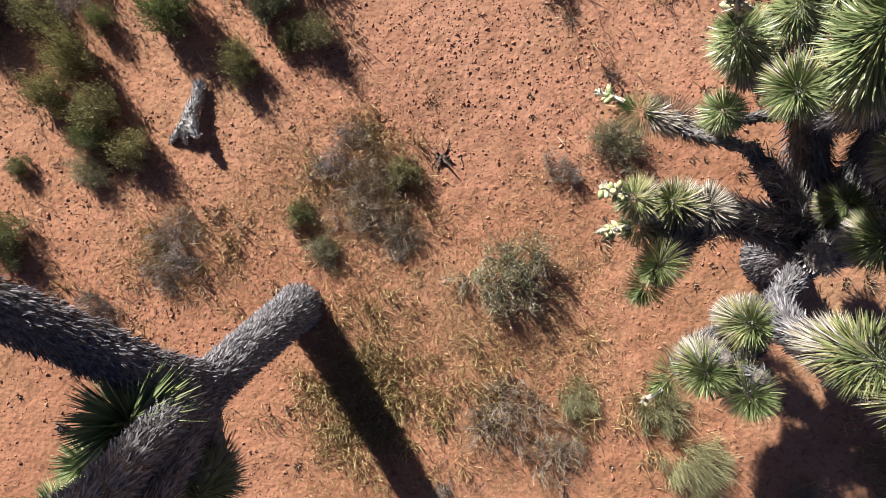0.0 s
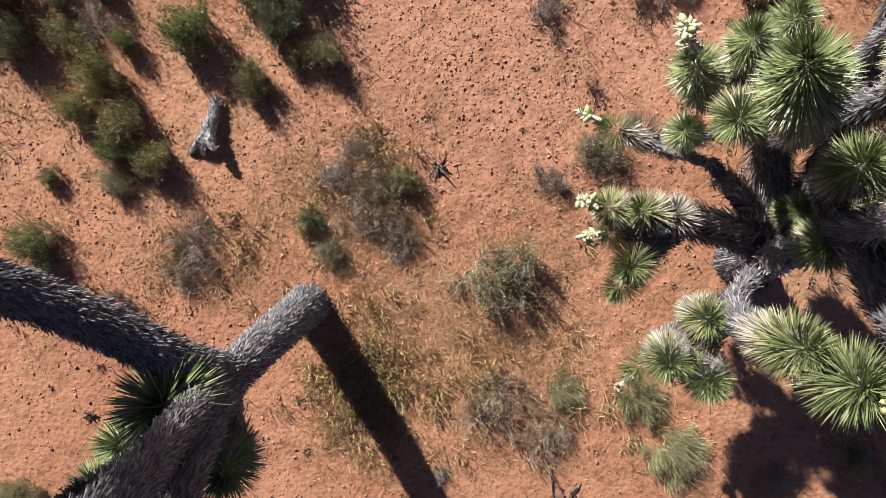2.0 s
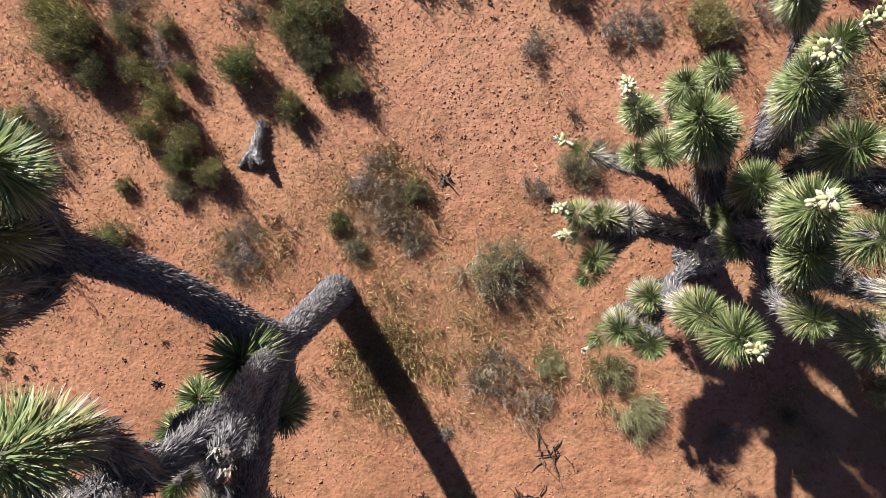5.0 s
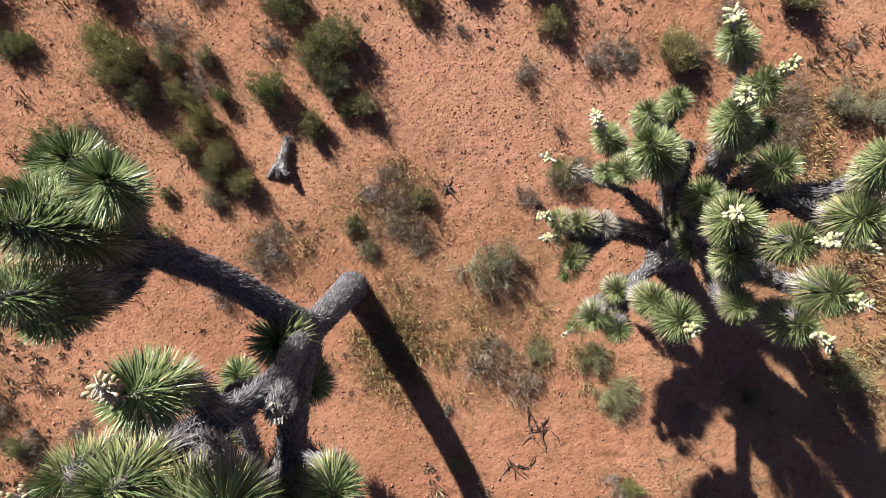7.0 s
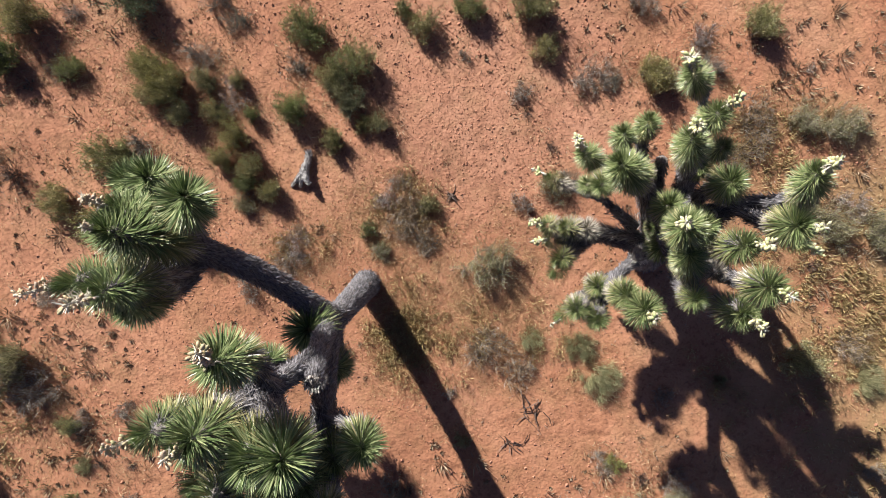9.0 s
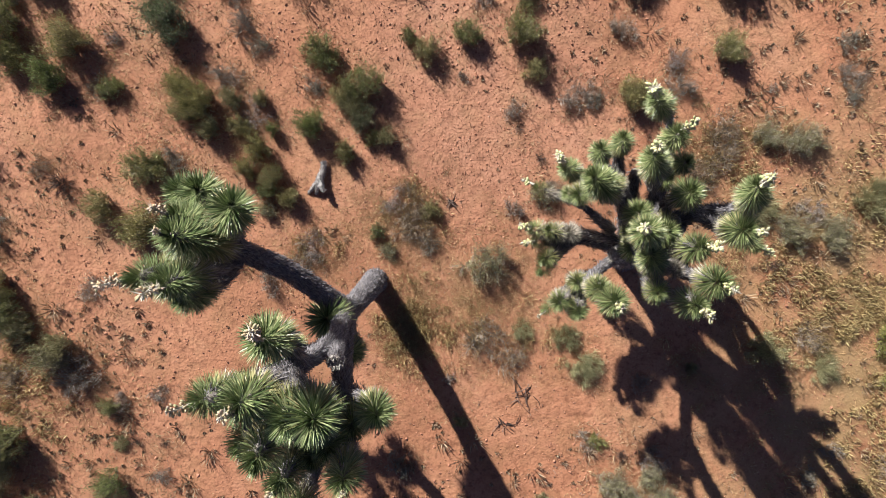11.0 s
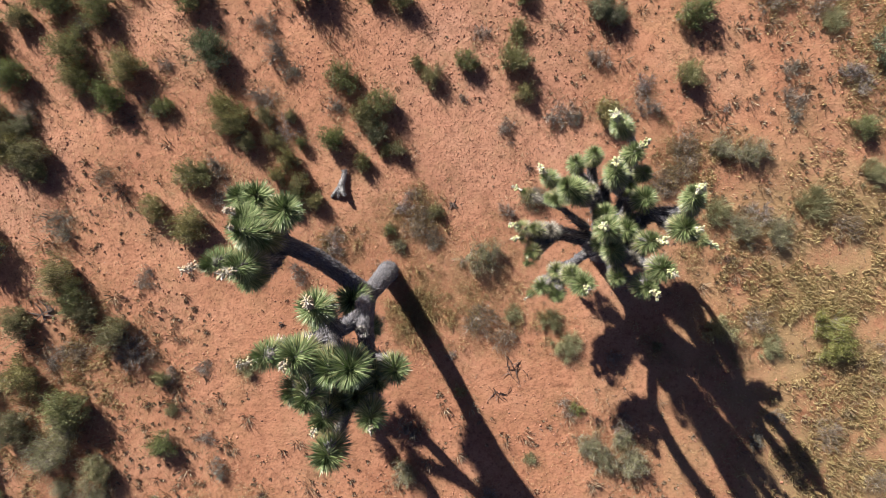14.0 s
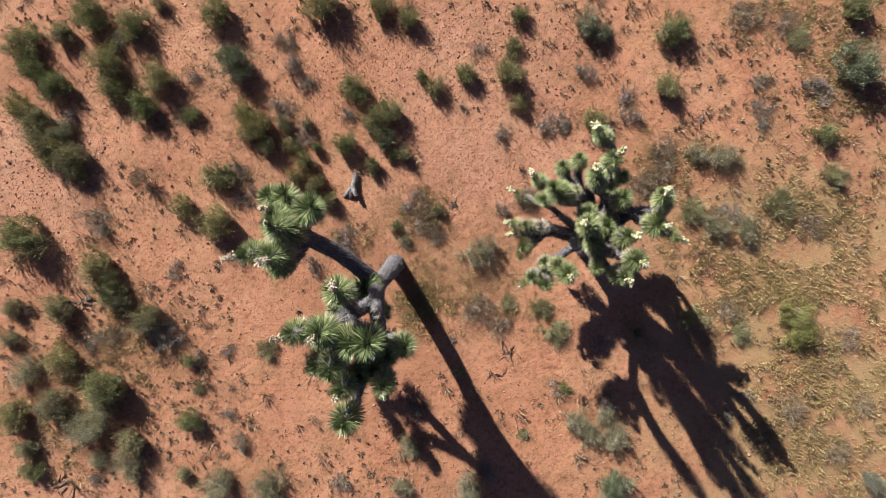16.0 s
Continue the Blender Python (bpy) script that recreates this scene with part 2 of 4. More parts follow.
def slips(root, way, length, width, face):
    """Small flat leaves, each one four-cornered face."""
    n = len(root)
    way = way / np.linalg.norm(way, axis=1, keepdims=True)
    side = np.cross(way, face)
    side /= np.maximum(np.linalg.norm(side, axis=1, keepdims=True), 1e-6)
    length, width = np.broadcast_to(length, n)[:, None], np.broadcast_to(width, n)[:, None]
    mid = root + way * length * 0.45
    verts = np.stack([root, mid + side * width * 0.5, root + way * length, mid - side * width * 0.5], 1)
    return verts.reshape(-1, 3), (np.arange(n)[:, None] * 4 + np.arange(4)[None])


def joined(*pieces):
    verts, faces, slots, at = [], [], [], 0
    for slot, (v, f) in pieces:
        f = f if isinstance(f, list) else f.tolist()
        verts.append(v)
        faces += [[i + at for i in q] for q in f]
        slots += [slot] * len(f)
        at += len(v)
    return np.concatenate(verts), faces, slots


def spline(points, steps):
    """A smooth line through the points, as positions."""
    p = np.array([points[0], *points, points[-1]], float)
    p[0], p[-1] = 2 * p[1] - p[2], 2 * p[-2] - p[-3]
    out = []
    for i in range(1, len(p) - 2):
        for t in np.linspace(0, 1, steps, endpoint=False):
            a, b, c, d = p[i - 1], p[i], p[i + 1], p[i + 2]
            out.append(0.5 * (2 * b + (c - a) * t + (2 * a - 5 * b + 4 * c - d) * t * t + (3 * b - 3 * c + d - a) * t ** 3))
    out.append(p[-2])
    return np.array(out)


def tube(line, radii, sides, rough, rng):
    """A limb with an uneven skin, closed at both ends."""
    n = len(line)
    tang = np.gradient(line, axis=0)
    tang, u, v = frames_of(tang)
    for i in range(1, n):
        u[i] = u[i - 1] - tang[i] * np.dot(u[i - 1], tang[i])
        u[i] /= np.linalg.norm(u[i])
        v[i] = np.cross(tang[i], u[i])
    a = np.linspace(0, 2 * math.pi, sides, endpoint=False)
    r = np.asarray(radii)[:, None] * (1 + rough * rng.normal(0, 1, (n, sides)))
    ring = line[:, None] + r[..., None] * (u[:, None] * np.cos(a)[None, :, None] + v[:, None] * np.sin(a)[None, :, None])
    verts = np.concatenate([ring.reshape(-1, 3), line[:1] - tang[:1] * radii[0] * 0.3, line[-1:] + tang[-1:] * radii[-1] * 0.5])
    faces = [[i * sides + k, i * sides + (k + 1) % sides, (i + 1) * sides + (k + 1) % sides, (i + 1) * sides + k] for i in range(n - 1) for k in range(sides)]
    faces += [[n * sides, (k + 1) % sides, k] for k in range(sides)]
    faces += [[n * sides + 1, (n - 1) * sides + k, (n - 1) * sides + (k + 1) % sides] for k in range(sides)]
    return verts, faces, tang, u, v


# ---- joshua trees ----


def limb(name, tree, points, r0, r1, shag, seed, label="", skin=None):
    """A trunk or branch: a bark core under a shingle of dead leaves that point back down it."""
    rng = np.random.default_rng(seed)
    line = spline(points, 8)
    s = np.linspace(0, 1, len(line))
    radii = (r0 + (r1 - r0) * s) * (1 + (0.16 if name == "trunk" else 0.0) * np.exp(-s * 9))
    v, f, tang, u, w = tube(line, radii, 14, 0.04, rng)
    total = float(np.sum(np.linalg.norm(np.diff(line, axis=0), axis=1)))
    count = int(total * 2 * math.pi * 0.5 * (r0 + r1) * (2300 if shag > 0.1 else 7000))
    k = rng.uniform(0, len(line) - 1.001, count)
    i = k.astype(int)
    fr = (k - i)[:, None]
    a = rng.uniform(0, 2 * math.pi, count)[:, None]
    centre = line[i] * (1 - fr) + line[i + 1] * fr
    out = u[i] * np.cos(a) + w[i] * np.sin(a)
    root = centre + out * (radii[i] * rng.uniform(0.90, 1.10, count))[:, None]
    lay = rng.uniform(0.15, 1.0, count)[:, None]
    way = -tang[i] + out * lay + rng.normal(0, 0.24, (count, 3))
    sv, sf = blades(root, way, shag * rng.uniform(0.5, 1.25, count), rng.uniform(0.0045, 0.0105, count), out + rng.normal(0, 0.35, (count, 3)), -0.1)
    verts, faces, slots = joined((0, (v, f)), (1, (sv, sf)))
    return part(name, mesh_of(name, verts, faces, [skin if skin is PALE_WOOD else BARK, skin or THATCH], slots), tree, label)


def rosette(tree, tip, root, leaf, seed, dry=0.0, sleeve=0.5, slim=False, label=""):
    """A head of stiff leaves along the end of a branch: fresh at the tip, yellowing, then dead and folded down."""
    rng = np.random.default_rng(seed)
    tip, root = np.array(tip, float), np.array(root, float)
    axis = tip - root
    axis /= np.linalg.norm(axis)
    n = int((340 + 950 * sleeve) * (1.4 if slim else 1.15))
    _, u, v = frames_of(axis[None])
    g = (np.arange(n) + 0.5) / n
    down = g ** 1.15
    a = np.arange(n) * 2.39996 + rng.normal(0, 0.2, n)
    open_to = [3, 34, 78, 118, 152, 166] if slim else [3, 32, 70, 96, 122, 158]
    polar = np.radians(np.interp(down, [0, 0.08, 0.28, 0.58, 0.82, 1.0], open_to) + rng.normal(0, 8, n))
    out = u * np.cos(a)[:, None] + v * np.sin(a)[:, None]
    way = axis * np.cos(polar)[:, None] + out * np.sin(polar)[:, None]
    foot = tip - axis * (0.03 + sleeve * down)[:, None] + out * (0.008 + 0.045 * np.minimum(1, down * 3))[:, None]
    face = axis * np.sin(polar)[:, None] - out * np.cos(polar)[:, None]
    length = leaf * np.interp(down, [0, 0.08, 0.3, 1.0], [0.55, 0.85, 1.0, 0.85]) * rng.uniform(0.85, 1.12, n)
    bv, bf = blades(foot, way, length, leaf * 0.044 * rng.uniform(0.75, 1.2, n), face + rng.normal(0, 0.25, (n, 3)), -0.07)
    age = down + dry + rng.normal(0, 0.10, n)
    kind = np.where(age < (0.46 if slim else 0.52), 0, np.where(age < (0.64 if slim else 0.80), 1, 2))
    core_line = np.linspace(tip - axis * (sleeve + 0.05), tip - axis * (0.12 + 0.15 * sleeve), 6)
    cv, cf, *_ = tube(core_line, np.linspace(0.055, 0.025, 6), 8, 0.05, rng)
    verts, faces, slots = joined((2, (cv, cf)), (0, (bv, bf)))
    slots = slots[: len(cf)] + list(kind) + list(kind)
    return part("rosette", mesh_of("rosette", verts, faces, [LEAF_LIGHT if slim else LEAF_GREEN, LEAF_OLD, LEAF_DEAD], slots), tree, label)


def pod_mesh(name, mat):
    bm = bmesh.new()
    bmesh.ops.create_icosphere(bm, subdivisions=1, radius=0.5)
    for vert in bm.verts:
        z = vert.co.z
        vert.co.x *= 0.62 * (1 - 0.25 * z)
        vert.co.y *= 0.62 * (1 - 0.25 * z)
    me = bpy.data.meshes.new(name)
    bm.to_mesh(me)
    bm.free()
    me.materials.append(mat)
    me.polygons.foreach_set("use_smooth", np.ones(len(me.polygons), bool))
    return me


POD_MESH, POD_DRY_MESH = pod_mesh("fruit_pod", POD), pod_mesh("dry_fruit_pod", POD_DRY)


def fruit(tree, tip, root, size, count, seed, dry=False):
    """A fruiting stalk with papery husks and egg-shaped pods."""
    rng = np.random.default_rng(seed)
    tip, root = np.array(tip, float), np.array(root, float)
    size *= 1.15
    axis = tip - root
    axis /= np.linalg.norm(axis)
    line = np.linspace(tip - axis * 0.06, tip + axis * size, 5)
    cv, cf, *_ = tube(line, np.linspace(0.018, 0.008, 5), 6, 0.08, rng)
    n = 70
    _, u, v = frames_of(axis[None])
    a = rng.uniform(0, 2 * math.pi, n)[:, None]
    out = u * np.cos(a) + v * np.sin(a)
    foot = tip + axis * rng.uniform(-0.02, size * 0.9, n)[:, None]
    hv, hf = blades(foot, out + axis * rng.uniform(-0.5, 0.9, n)[:, None], size * rng.uniform(0.15, 0.46, n), 0.010, axis + rng.normal(0, 0.3, (n, 3)), 0.1)
    verts, faces, slots = joined((0, (cv, cf)), (0, (hv, hf)))
    stalk = part("fruit_stalk", mesh_of("fruit_stalk", verts, faces, [HUSK], slots), tree, "dry tan fruit cluster with husks" if dry else "pale green fruit cluster")
    for k in range(int(count * 2.6)):
        b = rng.uniform(0, 2 * math.pi)
        o = (u * math.cos(b) + v * math.sin(b))[0]
        at = tip + axis * size * rng.uniform(0.0, 0.95) + o * size * rng.uniform(0.10, 0.32)
        pod = part("pod", POD_DRY_MESH if dry else POD_MESH, stalk)
        aim = Vector(o + axis * rng.uniform(-0.1, 1.0)).to_track_quat("Z", "Y")
        s = rng.uniform(0.036, 0.054) if dry else rng.uniform(0.046, 0.064)
        pod.matrix_basis = Matrix.LocRotScale(Vector(at), aim, Vector((s, s, s * 1.15)))
    return stalk

# ---- ground ----


def stretched(inner, step, outer):
    near = np.arange(0, inner + step / 2, step)
    far, gap = [], step
    while near[-1] + sum(far) < outer:
        gap *= 1.35
        far.append(gap)
    side = np.concatenate([near, near[-1] + np.cumsum(far)])
    return np.concatenate([-side[:0:-1], side])


def build_ground():
    gx, gy = stretched(9.6, 0.036, 3000), stretched(6.2, 0.036, 3000)
    xx, yy = np.meshgrid(gx, gy)
    zz = ground_z(xx, yy)
    zz = zz * np.clip(1.6 - np.hypot(xx / 60, yy / 60), 0, 1)
    nx, ny = len(gx), len(gy)
    i = (np.arange(ny - 1)[:, None] * nx + np.arange(nx - 1)[None]).ravel()
    me = bpy.data.meshes.new("ground")
    me.from_pydata(np.stack([xx, yy, zz], -1).reshape(-1, 3).tolist(), [], np.stack([i, i + 1, i + nx + 1, i + nx], 1).tolist())
    me.materials.append(SAND)
    me.polygons.foreach_set("use_smooth", np.ones(len(me.polygons), bool))
    return tagged(new("ground", me), "red sandy desert ground with grit and dry litter", "ground", kind="structure")


build_ground()

# ---- the tall forked joshua tree ----
fork_tree = thing("joshua_tree", (-1.20, -0.48, -0.03), "tall joshua tree with a forked bare grey trunk and green rosettes", "tree", "joshua trees")
limb("trunk", fork_tree, [(-1.21, -0.48, -0.08), (-1.23, -0.55, 0.5), (-1.29, -0.67, 1.08), (-1.39, -0.83, 1.70)], 0.168, 0.120, 0.045, 1, "bare grey shaggy trunk")
limb("branch", fork_tree, [(-1.37, -0.81, 1.55), (-1.53, -0.645, 1.95), (-1.75, -0.44, 2.20), (-2.02, -0.22, 2.50), (-2.25, -0.09, 2.75), (-2.46, 0.04, 3.06)], 0.126, 0.108, 0.045, 2, "bare grey branch")
limb("branch", fork_tree, [(-1.38, -0.80, 1.52), (-1.37, -0.88, 2.20), (-1.28, -0.97, 2.95), (-1.23, -1.14, 3.42)], 0.096, 0.072, 0.055, 3, "grey branch with a broken pale stub end")
limb("branch", fork_tree, [(-1.38, -0.84, 1.56), (-1.32, -1.13, 2.35), (-1.19, -1.50, 3.12)], 0.100, 0.095, 0.055, 4)
limb("branch", fork_tree, [(-1.29, -0.98, 3.0), (-1.42, -1.08, 3.45), (-1.58, -1.16, 3.85)], 0.075, 0.070, 0.075, 5)
limb("branch", fork_tree, [(-1.42, -1.06, 3.30), (-1.72, -1.22, 2.70), (-1.98, -1.36, 2.05), (-2.10, -1.44, 1.45)], 0.070, 0.055, 0.09, 6)


def splinters(tree, at, axis, radius, seed):
    """The torn fibres at the end of a broken branch."""
    rng = np.random.default_rng(seed)
    n = 110
    axis = np.array(axis, float) / np.linalg.norm(axis)
    _, u, v = frames_of(axis[None])
    a = rng.uniform(0, 2 * math.pi, n)[:, None]
    out = u * np.cos(a) + v * np.sin(a)
    foot = np.array(at) + out * (radius * np.sqrt(rng.uniform(0.25, 1.0, n)))[:, None] - axis * 0.06
    sv, sf = blades(foot, axis + out * rng.uniform(-0.2, 0.35, n)[:, None] + rng.normal(0, 0.15, (n, 3)), rng.uniform(0.04, 0.09, n), rng.uniform(0.008, 0.018, n), out + rng.normal(0, 0.3, (n, 3)), 0.05)
    return part("broken_end", mesh_of("broken_end", sv, sf, [LEAF_PALE]), tree, "torn pale fibres of a broken branch end")


splinters(fork_tree, (-1.225, -1.16, 3.46), (0.05, -0.17, 0.5), 0.075, 7)


def head(tree, tip, root, leaf, seed, r=0.072, via=None, rise=True, **more):
    """A side branch from root that ends in a rosette at tip."""
    tip_v, root_v = np.array(tip, float), np.array(root, float)
    slim = more.get("slim", False)
    axis = tip_v - root_v
    reach = np.linalg.norm(axis)
    up = np.array([0, 0, 1.0])
    bent = root_v + axis * 0.55 - up * 0.10 * reach
    if rise:
        bent = root_v + axis * 0.80
        bent[2] = min(root_v[2] + 0.4 * axis[2], tip_v[2] - 0.36)
    if via is not None:
        bent = np.array(via, float)
    if reach > 0.2:
        limb("branch", tree, [tuple(root_v), tuple(bent), tuple(tip_v - axis / reach * 0.16)], r * (0.88 if slim else 1.15), r * (0.6 if slim else 0.7), min(1.2 * r, 0.085) if slim else 0.12, seed + 500)
    return rosette(tree, tip, tuple(bent), leaf, seed, **more)


A, B, C = (-2.42, -0.04, 2.92), (-1.58, -1.16, 3.82), (-1.19, -1.50, 3.10)
head(fork_tree, (-2.07, 0.41, 4.05), (-2.40, -0.02, 2.85), 0.227, 11, via=(-2.36, 0.30, 3.30), sleeve=0.60)
head(fork_tree, (-2.55, 0.60, 3.68), A, 0.218, 12, via=(-2.66, 0.52, 3.08), sleeve=0.60)
head(fork_tree, (-2.86, 0.60, 3.42), A, 0.210, 13, via=(-2.88, 0.55, 2.95), sleeve=0.50, dry=0.05)
head(fork_tree, (-2.60, 0.14, 4.28), A, 0.218, 14, via=(-2.44, 0.02, 3.10), sleeve=1.15, dry=0.0)
head(fork_tree, (-2.66, 0.31, 3.98), A, 0.205, 45, via=(-2.54, 0.16, 3.10), sleeve=0.8, dry=0.02)
head(fork_tree, (-2.60, -0.50, 3.92), A, 0.168, 15, via=(-2.56, -0.36, 2.95), sleeve=0.6)
head(fork_tree, (-2.62, -0.33, 4.30), A, 0.193, 16, via=(-2.50, -0.20, 3.05), sleeve=0.75, dry=0.05)
head(fork_tree, (-3.10, -0.30, 3.92), A, 0.185, 17, via=(-2.75, -0.18, 3.10), sleeve=0.75)
fruit(fork_tree, (-2.70, 0.33, 4.06), (-2.54, 0.16, 3.40), 0.15, 10, 18, True)
fruit(fork_tree, (-2.61, 0.14, 4.30), A, 0.10, 2, 46, True)
fruit(fork_tree, (-2.62, -0.34, 4.34), A, 0.20, 9, 19, True)
fruit(fork_tree, (-3.16, -0.31, 3.95), A, 0.20, 9, 20, True)
head(fork_tree, (-1.60, -0.72, 4.72), (-1.50, -1.10, 3.70), 0.210, 21, sleeve=0.50, dry=0.02)
fruit(fork_tree, (-1.61, -0.71, 4.74), B, 0.17, 14, 22, True)
head(fork_tree, (-1.88, -1.34, 4.48), B, 0.227, 23, sleeve=0.5)
fruit(fork_tree, (-1.89, -1.36, 4.48), B, 0.16, 11, 24, True)
head(fork_tree, (-2.10, -1.42, 4.02), B, 0.202, 25, sleeve=0.5)
fruit(fork_tree, (-2.40, -1.41, 4.17), B, 0.17, 9, 26, True)
head(fork_tree, (-2.36, -1.40, 4.15), B, 0.190, 40, sleeve=0.45)
head(fork_tree, (-2.03, -1.89, 3.92), B, 0.210, 27, sleeve=0.5)
head(fork_tree, (-1.75, -1.88, 4.38), B, 0.202, 28, sleeve=0.55, dry=0.05)
head(fork_tree, (-1.45, -1.50, 4.42), B, 0.244, 29, sleeve=0.4)
head(fork_tree, (-1.19, -1.45, 4.56), B, 0.260, 30, sleeve=0.4)
head(fork_tree, (-0.74, -1.60, 3.82), C, 0.193, 31, sleeve=0.4)
head(fork_tree, (-1.01, -2.12, 4.18), C, 0.185, 32, sleeve=0.45)
fruit(fork_tree, (-1.01, -2.14, 4.18), C, 0.12, 5, 33, True)
head(fork_tree, (-1.66, -2.22, 3.98), C, 0.202, 34, sleeve=0.6, dry=0.04)
fruit(fork_tree, (-1.67, -2.24, 3.99), C, 0.12, 6, 35, True)
head(fork_tree, (-1.68, -2.82, 3.48), C, 0.260, 36, via=(-1.60, -2.66, 2.95), sleeve=0.4)
head(fork_tree, (-1.22, -1.92, 3.86), C, 0.200, 47, sleeve=0.5)
head(fork_tree, (-1.02, -1.78, 3.58), C, 0.190, 48, sleeve=0.4)
head(fork_tree, (-1.40, -2.05, 3.75), C, 0.185, 37, sleeve=0.45, dry=0.12)
head(fork_tree, (-1.575, -0.87, 2.15), (-1.44, -0.85, 1.72), 0.304, 38, sleeve=0.22)
head(fork_tree, (-1.31, -1.36, 1.92), (-1.37, -0.90, 1.66), 0.200, 39, sleeve=0.3)
head(fork_tree, (-2.19, -1.33, 1.44), (-2.10, -1.44, 1.42), 0.193, 41, sleeve=0.2, r=0.04)
head(fork_tree, (-2.38, -1.64, 1.46), (-2.10, -1.44, 1.42), 0.193, 42, sleeve=0.2, r=0.04)

head(fork_tree, (-2.08, -2.42, 1.60), (-1.98, -1.36, 2.05), 0.168, 43, sleeve=0.4, dry=0.3)
head(fork_tree, (-2.48, -2.22, 1.25), (-2.10, -1.44, 1.45), 0.185, 44, sleeve=0.4, dry=0.1)

limb("dead_leaf_sleeve", fork_tree, [(-2.46, 0.04, 2.98), (-2.54, 0.28, 3.14), (-2.52, 0.46, 3.42)], 0.070, 0.070, 0.17, 192, "brown dead leaves hanging below the rosettes", LEAF_DEAD)
limb("dead_leaf_sleeve", fork_tree, [(-2.60, 0.00, 3.02), (-2.72, 0.24, 3.16), (-2.82, 0.46, 3.30)], 0.070, 0.070, 0.17, 193, "brown dead leaves hanging below the rosettes", LEAF_DEAD)

# ---- the bushy joshua tree ----
bushy_tree = thing("joshua_tree", (2.74, -0.06, -0.03), "bushy many-headed joshua tree with pale green fruit clusters", "tree", "joshua trees")
limb("trunk", bushy_tree, [(2.74, -0.06, -0.08), (2.68, -0.04, 0.40), (2.56, 0.00, 0.90)], 0.19, 0.13, 0.09, 101, "grey shaggy trunk")
limb("branch", bushy_tree, [(2.56, 0.00, 0.78), (2.12, 0.13, 1.10), (1.68, 0.22, 1.28)], 0.080, 0.063, 0.083, 102)
limb("branch", bushy_tree, [(2.56, -0.02, 0.82), (2.30, -0.08, 1.28), (2.08, -0.14, 1.52), (1.78, -0.34, 1.80)], 0.062, 0.052, 0.055, 103)
limb("branch", bushy_tree, [(2.55, 0.03, 0.84), (2.14, 0.32, 1.25), (1.74, 0.60, 1.65)], 0.040, 0.032, 0.045, 104)
limb("branch", bushy_tree, [(2.57, 0.04, 0.72), (2.50, 0.50, 0.94), (2.36, 0.92, 1.16)], 0.112, 0.100, 0.112, 105)
limb("branch", bushy_tree, [(2.58, 0.03, 0.86), (2.78, 0.36, 1.50), (2.98, 0.50, 2.05), (3.28, 0.51, 2.58)], 0.076, 0.055, 0.098, 106)
limb("branch", bushy_tree, [(2.56, 0.02, 0.84), (2.44, 0.06, 1.50), (2.28, 0.14, 2.2)], 0.092, 0.072, 0.095, 107)
limb("branch", bushy_tree, [(2.46, 0.02, 1.42), (2.26, 0.0, 1.60), (2.10, -0.03, 1.72)], 0.058, 0.085, 0.08, 108, "short pale stub of a branch", LEAF_PALE)
splinters(bushy_tree, (2.10, -0.03, 1.72), (-0.5, -0.1, 0.6), 0.10, 184)
W, SW, NW, N, E, M = (1.70, 0.21, 1.27), (1.80, -0.32, 1.78), (1.76, 0.58, 1.62), (2.36, 0.90, 1.16), (3.0, 0.50, 2.15), (2.28, 0.14, 2.15)
head(bushy_tree, (1.19, -0.13, 1.62), W, 0.128, 111, sleeve=0.34, dry=0.20, rise=False, slim=True)
head(bushy_tree, (1.08, 0.13, 1.49), W, 0.108, 112, sleeve=0.30, dry=0.25, rise=False, slim=True)
fruit(bushy_tree, (1.05, 0.13, 1.51), W, 0.12, 6, 113)
head(bushy_tree, (1.23, 0.29, 1.75), W, 0.132, 114, sleeve=0.64, dry=0.35, rise=False, slim=True)
head(bushy_tree, (1.01, 0.31, 1.71), W, 0.116, 115, sleeve=0.34, dry=0.25, rise=False, slim=True)
fruit(bushy_tree, (0.98, 0.32, 1.71), W, 0.13, 7, 116)
head(bushy_tree, (1.18, -0.29, 1.40), W, 0.118, 117, sleeve=0.26, dry=0.01, rise=False, slim=True)
head(bushy_tree, (1.56, -0.38, 2.11), SW, 0.124, 118, sleeve=0.42, dry=0.25, slim=True)
head(bushy_tree, (1.19, -0.79, 1.68), SW, 0.124, 119, sleeve=0.42, dry=0.20, rise=False, slim=True)
fruit(bushy_tree, (1.18, -0.81, 1.69), SW, 0.07, 2, 120, True)
head(bushy_tree, (1.34, -0.65, 2.04), SW, 0.132, 121, sleeve=0.34, dry=0.15, slim=True)
head(bushy_tree, (1.57, -0.77, 2.08), SW, 0.132, 122, sleeve=0.42, dry=0.15, slim=True)
head(bushy_tree, (1.64, -0.42, 2.95), SW, 0.139, 123, sleeve=0.60, dry=0.10, slim=True)
head(bushy_tree, (1.75, -0.54, 3.14), SW, 0.165, 124, sleeve=0.42, dry=0.02, slim=True)
fruit(bushy_tree, (1.76, -0.56, 3.16), SW, 0.13, 6, 125)
head(bushy_tree, (1.10, 0.92, 1.34), NW, 0.108, 126, r=0.034, sleeve=0.30, dry=0.15, rise=False, slim=True)
fruit(bushy_tree, (1.06, 0.94, 1.36), NW, 0.12, 6, 127)
head(bushy_tree, (1.33, 0.94, 1.24), NW, 0.116, 128, r=0.034, sleeve=0.34, dry=0.78, rise=False, slim=True)
head(bushy_tree, (1.32, 1.05, 2.36), (2.34, 0.92, 1.20), 0.130, 129, r=0.05, via=(1.62, 0.96, 1.85), sleeve=0.60, dry=0.01, slim=True)
